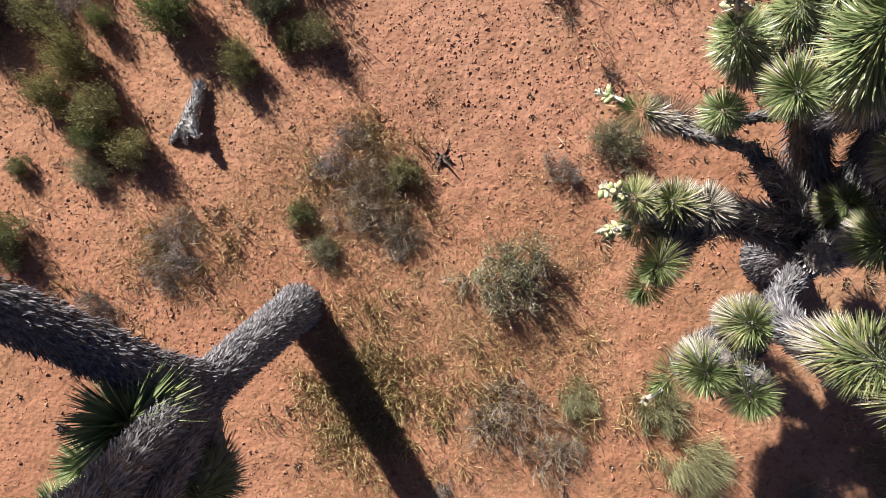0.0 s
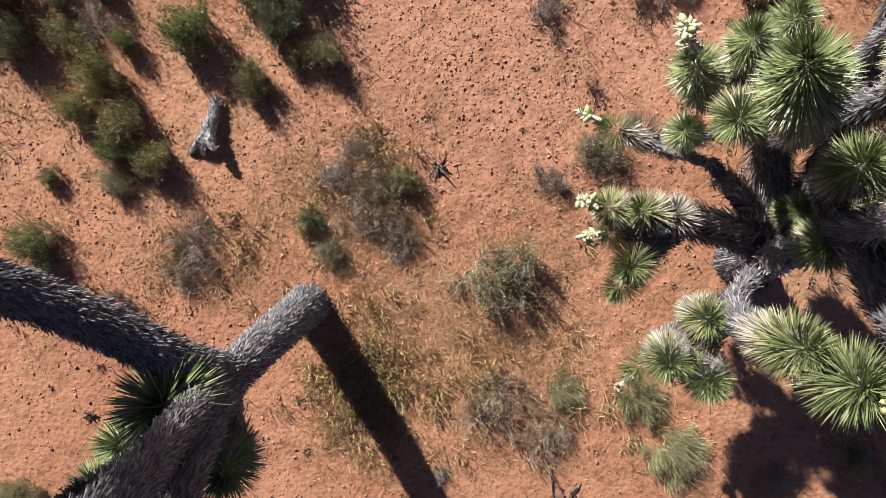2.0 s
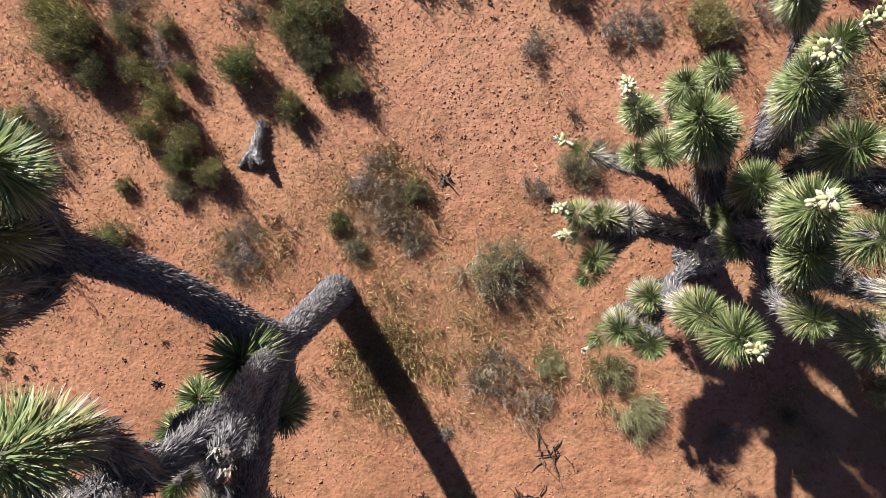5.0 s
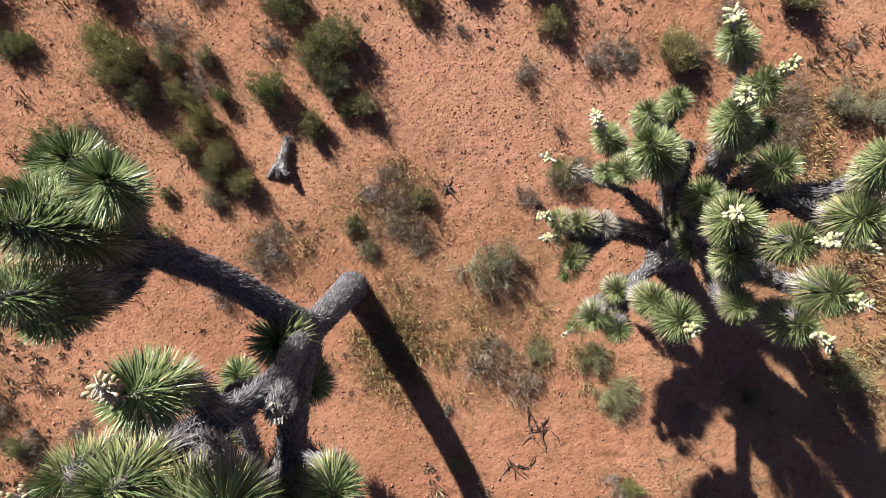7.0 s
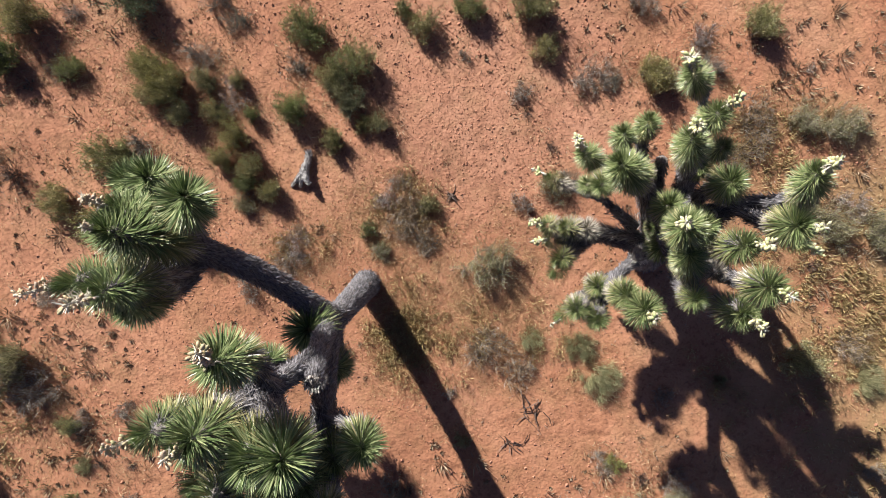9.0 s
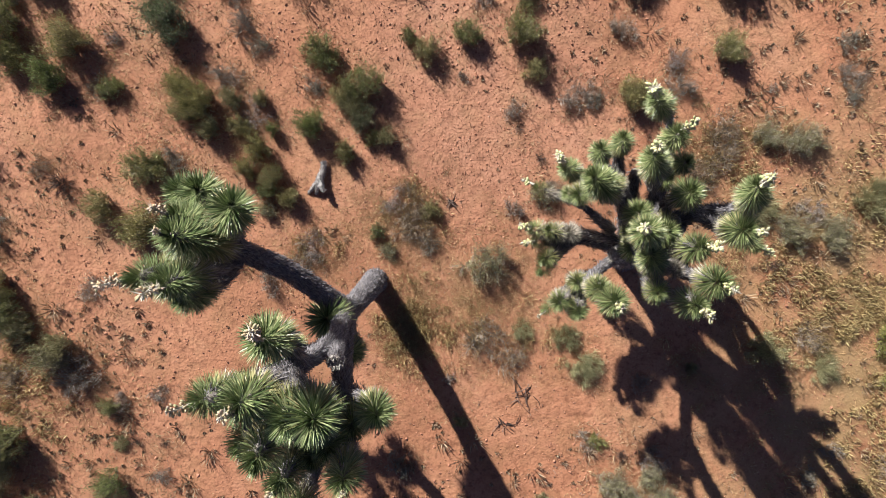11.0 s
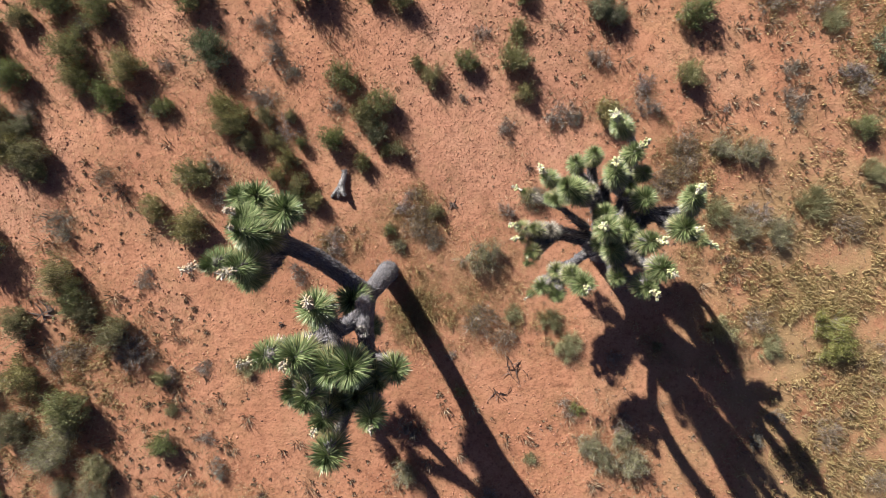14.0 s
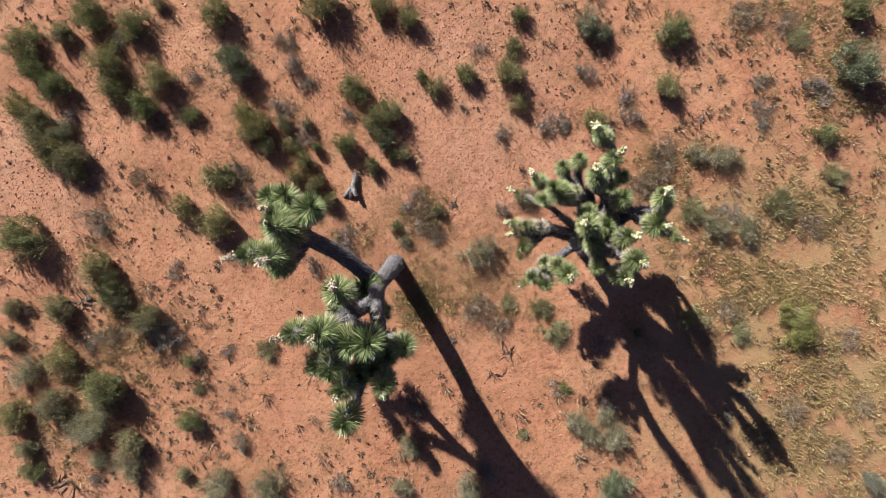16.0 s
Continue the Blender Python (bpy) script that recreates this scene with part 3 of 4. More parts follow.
fruit(bushy_tree, (1.30, 1.07, 2.40), NW, 0.16, 7, 130)
head(bushy_tree, (1.42, 0.64, 2.66), (2.34, 0.90, 1.20), 0.124, 131, r=0.045, via=(1.76, 0.88, 2.00), sleeve=0.34, dry=0.11, slim=True)
head(bushy_tree, (1.49, 0.83, 3.08), N, 0.190, 132, via=(2.00, 0.69, 2.15), sleeve=0.95, dry=0.0, slim=True)
head(bushy_tree, (1.46, 0.74, 1.95), (2.30, 0.90, 1.18), 0.101, 133, r=0.034, sleeve=0.26, dry=0.01, slim=True)
head(bushy_tree, (1.86, 1.32, 2.00), N, 0.140, 134, sleeve=0.40, dry=0.01, slim=True)
head(bushy_tree, (2.18, 1.48, 1.92), N, 0.140, 135, sleeve=0.40, dry=0.01, slim=True)
head(bushy_tree, (2.14, 1.08, 3.12), (2.88, 1.00, 1.26), 0.165, 136, via=(2.38, 0.86, 2.40), sleeve=0.66, dry=0.01, slim=True)
fruit(bushy_tree, (2.14, 1.11, 3.16), N, 0.16, 11, 137)
head(bushy_tree, (2.26, 1.76, 2.82), (2.90, 1.32, 1.42), 0.150, 138, r=0.045, via=(2.74, 1.64, 1.95), sleeve=0.62, dry=0.01, slim=True)
fruit(bushy_tree, (2.25, 1.78, 2.84), (2.66, 1.60, 2.05), 0.20, 14, 139)
head(bushy_tree, (2.50, 1.35, 2.94), (2.90, 1.32, 1.42), 0.150, 140, via=(2.46, 1.20, 2.30), sleeve=0.42, dry=0.01, slim=True)
fruit(bushy_tree, (2.53, 1.38, 2.97), (2.30, 1.20, 2.60), 0.15, 12, 141)
head(bushy_tree, (2.06, 0.88, 2.15), N, 0.100, 142, sleeve=0.40, dry=0.35, slim=True)
head(bushy_tree, (2.85, 1.12, 2.25), (2.88, 1.10, 1.30), 0.132, 143, sleeve=0.34, dry=0.01, slim=True)
head(bushy_tree, (2.70, 0.70, 2.78), (2.66, 0.40, 1.60), 0.185, 144, sleeve=0.36, dry=0.01, slim=True)
head(bushy_tree, (3.09, 0.72, 3.46), (3.28, 0.51, 2.52), 0.160, 145, via=(3.28, 0.54, 2.85), sleeve=0.78, dry=0.03, slim=True)
fruit(bushy_tree, (3.10, 0.73, 3.50), E, 0.17, 13, 146)
head(bushy_tree, (3.14, 0.25, 3.14), E, 0.200, 147, sleeve=0.36, dry=0.01, slim=True)
fruit(bushy_tree, (3.23, 0.25, 3.20), E, 0.11, 4, 158)
head(bushy_tree, (3.92, 0.08, 1.90), (3.10, 0.45, 2.20), 0.139, 148, sleeve=0.42, dry=0.01, rise=False, slim=True)
fruit(bushy_tree, (3.98, 0.06, 1.89), (3.10, 0.45, 2.20), 0.15, 9, 149)
head(bushy_tree, (2.72, 0.08, 3.08), M, 0.160, 150, via=(2.62, 0.02, 2.35), sleeve=0.55, dry=0.05, slim=True)
fruit(bushy_tree, (2.75, 0.08, 3.10), M, 0.15, 10, 151)
head(bushy_tree, (2.74, -0.31, 3.44), M, 0.175, 152, via=(2.68, -0.22, 2.60), sleeve=0.38, dry=0.01, slim=True)
fruit(bushy_tree, (2.75, -0.32, 3.46), M, 0.14, 8, 153)
head(bushy_tree, (2.57, -0.56, 3.32), M, 0.155, 154, via=(2.54, -0.48, 2.40), sleeve=0.60, dry=0.05, slim=True)
fruit(bushy_tree, (2.59, -0.58, 3.34), M, 0.14, 8, 155)
head(bushy_tree, (2.22, -0.44, 3.08), M, 0.125, 156, via=(2.32, -0.36, 2.45), sleeve=0.36, dry=0.13, slim=True)
head(bushy_tree, (2.21, 0.49, 2.45), M, 0.170, 159, via=(2.28, 0.42, 1.95), sleeve=0.34, dry=0.01, slim=True)
head(bushy_tree, (1.92, 0.24, 3.55), M, 0.175, 160, via=(2.18, 0.16, 2.80), sleeve=0.60, dry=0.06, slim=True)
fruit(bushy_tree, (1.88, 0.24, 3.60), M, 0.16, 9, 161)
head(bushy_tree, (2.04, 0.02, 3.30), M, 0.150, 162, via=(2.38, -0.24, 2.50), sleeve=0.80, dry=0.05, slim=True)
head(bushy_tree, (2.50, -0.20, 2.92), M, 0.090, 163, via=(2.42, -0.12, 2.40), sleeve=0.22, dry=0.78, slim=True)
head(bushy_tree, (2.42, 0.30, 1.55), (2.50, 0.10, 1.10), 0.125, 164, sleeve=0.28, dry=0.01, slim=True)
head(bushy_tree, (1.54, 0.28, 1.57), W, 0.140, 165, sleeve=0.3, dry=0.75, rise=False, slim=True)
head(bushy_tree, (2.62, 0.35, 2.2), E, 0.163, 168, sleeve=0.35, dry=0.30, slim=True)
head(bushy_tree, (2.45, 0.25, 2.75), M, 0.172, 169, sleeve=0.35, dry=0.00, slim=True)
limb("branch", bushy_tree, [(2.61, 0.04, 0.76), (2.80, 0.52, 1.02), (2.89, 0.98, 1.24), (2.90, 1.36, 1.46)], 0.118, 0.098, 0.12, 109)
# extra low limb, added to cast shade on the sand south-east of the trunk
limb("branch", bushy_tree, [(2.62, 0.06, 0.68), (2.66, 0.45, 0.78), (2.58, 0.86, 0.94), (2.52, 1.12, 1.30)], 0.095, 0.070, 0.11, 185)
limb("dead_leaf_sleeve", bushy_tree, [(1.72, 0.26, 1.42), (2.02, 0.22, 1.36), (2.30, 0.17, 1.26)], 0.050, 0.045, 0.13, 190, "pale dead leaves hanging along a branch", LEAF_PALE)
limb("dead_leaf_sleeve", bushy_tree, [(1.86, 0.50, 1.60), (2.04, 0.40, 1.48), (2.20, 0.32, 1.36)], 0.050, 0.045, 0.12, 191, "pale dead leaves hanging along a branch", LEAF_PALE)
head(bushy_tree, (2.60, 0.90, 2.30), (2.86, 0.88, 1.22), 0.110, 173, sleeve=0.35, dry=0.10, slim=True)
head(bushy_tree, (2.60, 0.30, 1.92), (2.66, 0.15, 1.25), 0.112, 174, sleeve=0.4, dry=0.4, slim=True)
head(bushy_tree, (2.24, 0.06, 2.15), (2.50, 0.06, 1.50), 0.155, 183, sleeve=0.35, dry=0.02, slim=True)
head(bushy_tree, (2.78, 0.18, 2.02), E, 0.110, 176, sleeve=0.4, dry=0.6, slim=True)
head(bushy_tree, (2.74, -0.08, 2.45), M, 0.130, 178, sleeve=0.35, dry=0.15, slim=True)

# ---- shrubs and tufts ----


def shrub_meshes(seed, spread, height, clumps, sprays, twigs, leaves, leaf, foliage, wood, upright, tight=0.36):
    """One shrub a metre across: uneven clumps of leafy sprays that fan out from their feet."""
    rng = np.random.default_rng(seed)
    turn = np.arange(clumps) * 2.4 + rng.uniform(0, 6) + rng.normal(0, 0.25, clumps)
    far = tight * spread * np.sqrt((np.arange(clumps) + 0.15) / clumps) * rng.uniform(0.75, 1.2, clumps)
    wide = spread * rng.uniform(0.09, 0.23, clumps)
    tall = height * rng.uniform(0.6, 1.12, clumps) * (1 - 0.30 * far / (0.42 * spread))
    own = rng.choice(clumps, sprays, p=wide ** 2 / np.sum(wide ** 2))
    az = rng.uniform(0, 2 * math.pi, sprays)
    pol = np.radians(82) * np.sqrt(rng.uniform(0.0, 1, sprays))
    foot = np.stack([np.cos(turn) * far, np.sin(turn) * far, np.full(clumps, -0.03)], 1)[own] + rng.normal(0, 0.018, (sprays, 3)) * np.array([1, 1, 0])
    reach = np.stack([np.cos(az) * np.sin(pol) * wide[own], np.sin(az) * np.sin(pol) * wide[own], (0.42 + 0.58 * np.cos(pol)) * tall[own]], 1) * (rng.uniform(0.70, 1.12, sprays) * rng.choice([1.0, 1.0, 1.0, 1.0, 1.0, 1.35], sprays))[:, None]
    end = foot + reach
    mid = foot * 0.5 + end * 0.5 + rng.normal(0, 0.018, (sprays, 3)) + np.array([0, 0, 0.02])
    out = reach / np.linalg.norm(reach, axis=1, keepdims=True)
    pick = rng.integers(0, sprays, twigs)
    f = rng.uniform(0.35, 1.0, twigs)[:, None]
    root = foot[pick] + reach[pick] * f + rng.normal(0, 0.008, (twigs, 3))
    way = out[pick] * (1 - upright) + np.array([0, 0, 1.0]) * upright + rng.normal(0, 0.42, (twigs, 3))
    tip = root + way / np.linalg.norm(way, axis=1, keepdims=True) * rng.uniform(0.05, 0.14, twigs)[:, None]
    tip[:, 2] = np.maximum(tip[:, 2], 0.015)
    full = np.full
    sv, sf = prisms(np.concatenate([foot, mid, root]), np.concatenate([mid, end, tip]), np.concatenate([full(sprays, 0.0055), full(sprays, 0.0036), full(twigs, 0.0022)]), np.concatenate([full(sprays, 0.0036), full(sprays, 0.0014), full(twigs, 0.0010)]))
    own = rng.integers(0, sprays, leaves)
    t = rng.uniform(0.18, 1.0, leaves)[:, None] ** 0.6 * 1.08
    at = foot[own] + reach[own] * t + rng.normal(0, 0.040, (leaves, 3)) * t * spread
    at[:, 2] = np.maximum(at[:, 2], 0.01)
    turn = out[own] * (1 - upright) + rng.normal(0, 0.36, (leaves, 3)) + np.array([0, 0, 0.15 + upright])
    lv, lf = slips(at, turn, leaf[0] * rng.uniform(0.55, 1.4, leaves), leaf[1] * rng.uniform(0.7, 1.3, leaves), rng.normal(0, 1, (leaves, 3)) + np.array([0, 0, 0.9]))
    return mesh_of("branchwork", sv, sf, [wood]), mesh_of("foliage", lv, lf, [foliage])


def tuft_meshes(seed, count, reach, foliage, lean):
    """A ragged tuft of grass: bunches of hair-fine upright stems of uneven height."""
    rng = np.random.default_rng(seed)
    bunches = 22
    turn = np.arange(bunches) * 2.4 + rng.normal(0, 0.4, bunches)
    far = 0.42 * np.sqrt((np.arange(bunches) + 0.2) / bunches) * rng.uniform(0.6, 1.15, bunches)
    tall = rng.uniform(0.55, 1.1, bunches) * (1.05 - 1.0 * far)
    own = rng.choice(bunches, count, p=tall / tall.sum())
    az = rng.uniform(0, 2 * math.pi, count)
    pol = np.radians(30) * rng.uniform(0, 1, count)
    way = np.stack([np.cos(az) * np.sin(pol), np.sin(az) * np.sin(pol), np.cos(pol)], 1) + np.array([lean[0], lean[1], 0])
    way[:, 0] += np.cos(turn[own]) * far[own] * 0.8
    way[:, 1] += np.sin(turn[own]) * far[own] * 0.8
    foot = np.stack([np.cos(turn[own]) * far[own], np.sin(turn[own]) * far[own], np.full(count, -0.01)], 1) + rng.normal(0, 0.045, (count, 3)) * np.array([1, 1, 0])
    sag = np.stack([np.cos(az) * 0.08, np.sin(az) * 0.08, np.full(count, -0.08)], 1)
    v, f = blades(foot, way, reach * tall[own] * rng.uniform(0.4, 1.1, count), rng.uniform(0.0028, 0.0055, count), rng.normal(0, 1, (count, 3)), 0.0, sag)
    return (mesh_of("leafage", v, f, [foliage]),)


KINDS = {}
PLANTED = []


def kind_of(key, name, label, category, variants, names):
    KINDS[key] = dict(name=name, label=label, category=category, variants=variants, names=names, protos=[None] * len(variants), n=0)


SF = ("branchwork", "foliage")
kind_of("olive", "desert_shrub", "olive green twiggy desert shrub on red sand", "shrub", [shrub_meshes(200 + k, 1.0, 0.66, 10 + k % 3, 140, 260, 5600, (0.052, 0.0125), OLIVE, TWIG, 0.5) for k in range(5)], SF)
kind_of("deep", "round_shrub", "dense blue-green rounded desert shrub on red sand", "shrub", [shrub_meshes(220 + k, 1.05, 0.60, 10, 150, 260, 7000, (0.034, 0.0125), DEEP, TWIG, 0.2, 0.27) for k in range(2)], SF)
kind_of("ash", "dry_shrub", "half-dead ash grey twiggy shrub on red sand", "shrub", [shrub_meshes(240 + k, 1.0, 0.38, 9, 110, 620, 1900, (0.034, 0.0064), ASH, TWIG, 0.25) for k in range(4)], SF)
kind_of("straw", "straw_bush", "straw-coloured dry bush with thin grey stems", "shrub", [shrub_meshes(260 + k, 1.0, 0.26, 12, 120, 700, 3600, (0.034, 0.0032), STRAW, TWIG, 0.3, 0.38) for k in range(2)], SF)
kind_of("lime", "yellow_green_shrub", "bright yellow-green low shrub in dry grass", "shrub", [shrub_meshes(280, 1.0, 0.42, 10, 140, 200, 12000, (0.034, 0.0065), LIME, TWIG, 0.5)], SF)
kind_of("mixed", "thorny_shrub", "open grey-green thorny shrub with visible twigs", "shrub", [shrub_meshes(300 + k, 1.08, 0.46, 13, 180, 520, 5800, (0.032, 0.0078), SAGE, TWIG, 0.3, 0.30) for k in range(3)], SF)
kind_of("tuft", "grass_tuft", "grey-green tuft of dry bunch grass", "grass", [tuft_meshes(320 + k, 2600, 0.46, SAGE, (0.10, -0.16)) for k in range(3)], ("leafage",))
kind_of("dead", "dead_brush", "dark leafless dead brush lying on the sand", "dead brush", [shrub_meshes(340 + k, 1.0, 0.24, 1, 34, 160, 60, (0.05, 0.007), TWIG_DARK, TWIG_DARK, 0.1) for k in range(2)], SF)


def plant(key, x, y, size, tall=1.0):
    """One shrub or tuft of that kind, size metres across."""
    kind = KINDS[key]
    PLANTED.append((x, y, size))
    k = kind["n"] % len(kind["variants"])
    turn = 137.5 * kind["n"] % 360
    kind["n"] += 1
    where = Vector((x, y, float(ground_z(x, y)) - 0.004))
    size *= 0.95 if key == "tuft" else 1.08
    s = Vector((size, size, size * tall))
    proto = kind["protos"][k]
    if proto is None:
        proto = thing(kind["name"], (0, 0, 0), kind["label"], kind["category"], kind["name"].replace("_", " ") + "s")
        for name, me in zip(kind["names"], kind["variants"][k]):
            part(name, me, proto)
        proto.matrix_basis = Matrix.LocRotScale(where, Euler((0, 0, radians(turn))), s)
        kind["protos"][k] = proto
        return proto
    o = proto.scale
    return copy_thing(proto, Matrix.LocRotScale(where, Euler((0, 0, radians(turn))), Vector((s.x / o.x, s.y / o.y, s.z / o.z))))


plant("deep", -4.53, 3.54, 1.00)
plant("deep", 2.70, 4.46, 0.78)
plant("deep", 2.99, 4.32, 0.50)
plant("deep", 3.32, -4.90, 0.77)
plant("deep", 8.16, 3.75, 1.24)
plant("deep", 8.67, -4.79, 0.55)
plant("olive", -4.00, 2.29, 0.66, 1.2)
plant("olive", -3.86, 1.89, 0.46, 1.2)
plant("olive", -3.38, 1.92, 0.40, 1.2)
plant("olive", -3.09, 1.58, 0.48, 1.2)
plant("olive", -3.28, 1.28, 0.42, 1.2)
plant("olive", -2.86, 1.14, 0.46, 1.2)
plant("olive", -2.60, 0.82, 0.44, 1.2)
plant("mixed", -2.96, 0.64, 0.43)
plant("olive", -3.54, 2.36, 0.40, 1.2)
plant("olive", -3.06, 2.38, 0.28, 1.3)
plant("olive", -2.86, 1.90, 0.26, 1.4)
plant("olive", -2.94, 0.92, 0.36, 1.2)
plant("olive", -4.36, 2.60, 0.56, 1.2)
plant("ash", -4.42, 1.42, 0.50)
plant("ash", -4.30, 0.92, 0.50)
plant("ash", -2.20, 2.62, 0.40)
plant("olive", -1.72, 1.54, 0.40, 1.2)
plant("olive", -3.57, 0.67, 0.23)
plant("dead", -4.30, 1.29, 0.36)
plant("olive", -1.20, 0.30, 0.30)
plant("mixed", -1.00, -0.02, 0.36)
plant("tuft", 1.12, -1.25, 0.45)
plant("deep", -1.42, 2.09, 0.54, 1.2)
plant("olive", -1.62, 2.29, 0.50)
plant("olive", -1.06, 1.80, 0.38, 1.2)
plant("olive", -1.30, 1.78, 0.30)
plant("ash", -8.00, 2.37, 0.63)
plant("ash", -7.43, 0.28, 0.80)
plant("ash", -7.42, -2.17, 0.50)
plant("ash", -7.39, -5.04, 0.40)
plant("ash", -6.99, 4.03, 0.45)
plant("dead", -6.34, 1.08, 0.85, 1.8)
plant("ash", -5.96, -1.92, 0.94)
plant("ash", -5.75, -0.63, 0.45)
plant("ash", -5.41, 3.35, 0.35)
plant("ash", -5.25, -2.44, 0.38)
plant("ash", -4.75, -2.38, 0.22)
plant("ash", -4.62, -2.33, 0.30)
plant("ash", -4.60, -3.66, 0.38)
plant("ash", -4.36, -4.23, 0.50)
plant("ash", -3.57, 2.78, 0.58)
plant("ash", -3.14, 2.20, 0.55)
plant("ash", -3.06, 3.26, 0.50)
plant("ash", -2.89, -0.53, 0.50)
plant("ash", -2.30, -5.07, 0.53)
plant("ash", -2.20, 0.04, 0.56)
plant("ash", -0.95, 0.70, 0.46)
plant("straw", -0.62, 0.62, 0.62)
plant("ash", -0.81, -3.42, 0.53)
plant("ash", -0.75, 1.01, 0.35)
plant("ash", -0.40, 0.10, 0.36)
plant("straw", -0.36, 0.14, 0.50)
plant("ash", -0.01, -2.02, 0.25)
plant("ash", 0.16, 2.78, 0.25)
plant("ash", 0.49, 3.98, 0.40)
plant("ash", 0.75, -4.77, 0.53)
plant("ash", 0.96, 2.23, 0.40)
plant("ash", 1.00, 0.67, 0.42)
plant("ash", 1.97, 2.54, 0.68)
plant("ash", 2.16, -2.98, 0.40)
plant("ash", 2.27, 2.46, 0.38)
plant("ash", 2.68, 3.56, 0.55)
plant("ash", 3.03, -2.09, 0.38)
plant("ash", 3.27, -3.31, 0.50)
plant("ash", 3.54, 3.03, 0.50)
plant("ash", 3.63, 2.64, 0.58)
plant("ash", 5.09, 2.65, 0.21)
plant("ash", 5.66, 0.69, 0.55)
plant("ash", 5.67, -3.51, 0.40)
plant("ash", 6.01, -3.10, 0.40)
plant("ash", 6.28, 3.36, 0.45)
plant("ash", 6.34, 2.86, 0.48)
plant("ash", 6.35, 2.53, 0.40)
plant("ash", 7.38, 3.33, 0.53)
plant("ash", 7.59, 3.13, 0.50)
plant("mixed", -8.76, -2.76, 0.78)
plant("mixed", -7.49, -3.94, 1.05)
plant("mixed", -7.25, -4.61, 0.53)
plant("mixed", -6.64, -4.64, 0.80)
plant("mixed", -4.77, -5.06, 0.92)
plant("mixed", -3.73, -5.05, 0.92)
plant("mixed", -1.02, -5.07, 0.53)
plant("mixed", -0.85, -4.22, 0.63)
plant("mixed", 0.38, -5.00, 0.78)
plant("mixed", 0.52, -0.20, 0.86)
plant("mixed", 1.44, 0.94, 0.58)
plant("mixed", 2.55, -3.66, 0.62)
plant("mixed", 2.86, -3.95, 0.55)
plant("mixed", 3.17, -3.53, 0.53)
plant("mixed", 3.31, -3.98, 0.78)
plant("mixed", 5.41, 0.37, 0.70)
plant("mixed", 6.04, 0.34, 0.75)
plant("olive", -9.16, -2.13, 0.43)
plant("olive", -9.11, -1.49, 0.45)
plant("olive", -9.02, 2.64, 0.68)
plant("olive", -9.01, -3.68, 0.82)
plant("olive", -8.95, 4.00, 0.83)
plant("olive", -8.86, 0.02, 1.05)
plant("olive", -8.76, -4.39, 0.53)
plant("olive", -8.74, 3.48, 0.65)
plant("olive", -8.65, 2.40, 0.75)
plant("olive", -8.64, -4.82, 0.53)
plant("olive", -8.48, 2.00, 0.73)
plant("olive", -8.26, 3.13, 0.73)
plant("olive", -8.21, -3.44, 0.78)
plant("olive", -8.12, 4.19, 0.60)
plant("olive", -8.30, 1.78, 0.80)
plant("olive", -8.08, -1.47, 0.70)
plant("olive", -8.00, -2.51, 0.78)
plant("olive", -7.86, 1.62, 0.78)
plant("deep", -8.06, 2.12, 0.60)
plant("olive", -7.76, 1.30, 0.50)
plant("olive", -7.51, 4.62, 0.83)
plant("mixed", -7.20, -3.50, 0.84, 1.2)
plant("olive", -7.27, -0.59, 0.80)
plant("olive", -7.15, 3.58, 0.83)
plant("olive", -7.07, -3.02, 0.90, 1.2)
plant("olive", -7.05, 3.01, 0.68)
plant("olive", -7.03, -1.05, 0.75)
plant("olive", -6.79, -1.31, 0.53)
plant("olive", -6.65, 4.35, 0.75)
plant("olive", -6.54, -4.18, 0.65)
plant("olive", -6.40, 2.67, 0.73)
plant("olive", -6.26, -1.70, 0.72, 1.3)
plant("olive", -6.12, 4.82, 0.38)
plant("olive", -6.11, 3.25, 0.75)
plant("olive", -5.57, 0.65, 0.60)
plant("olive", -5.51, -4.88, 0.38)
plant("olive", -5.44, 2.52, 0.43)
plant("olive", -5.43, -2.55, 0.35)
plant("olive", -5.39, -3.76, 0.58)
plant("olive", -4.91, 4.60, 0.78)
plant("olive", -4.89, 0.31, 0.92)
plant("olive", -4.87, 1.24, 0.73)
plant("olive", -4.28, 2.22, 0.58)
plant("olive", -3.68, 0.07, 0.50)
plant("ash", -3.60, 4.12, 0.52, 1.3)
plant("ash", -3.40, 3.62, 0.58, 1.3)
plant("olive", -2.76, 4.81, 0.92)
plant("olive", -2.27, 1.97, 0.62, 1.15)
plant("olive", -2.11, 3.08, 0.68)
plant("olive", -1.76, 2.45, 0.50)
plant("olive", -1.59, 4.85, 0.65)
plant("olive", -1.41, 2.62, 0.70)
plant("olive", -1.01, 4.59, 0.58)
plant("olive", -0.73, 3.41, 0.30)
plant("olive", -0.45, 3.17, 0.50)
plant("olive", -0.34, 0.66, 0.34)
plant("olive", 0.21, 3.44, 0.55)
plant("olive", 1.07, 3.52, 0.75)
plant("olive", 1.13, 4.07, 0.43)
plant("olive", 1.27, 4.71, 0.45)
plant("olive", 1.30, 2.88, 0.45)
plant("olive", 2.83, 2.50, 0.63)
plant("olive", 4.34, 3.26, 0.64)
plant("olive", 4.42, 4.43, 0.78)
plant("olive", 4.91, -1.47, 0.63)
plant("mixed", 5.56, 1.82, 0.70)
plant("olive", 7.61, 2.32, 0.50)
plant("olive", 8.14, 4.99, 0.75)
plant("straw", -7.02, -1.99, 0.58)
plant("straw", -6.60, 1.26, 0.45)
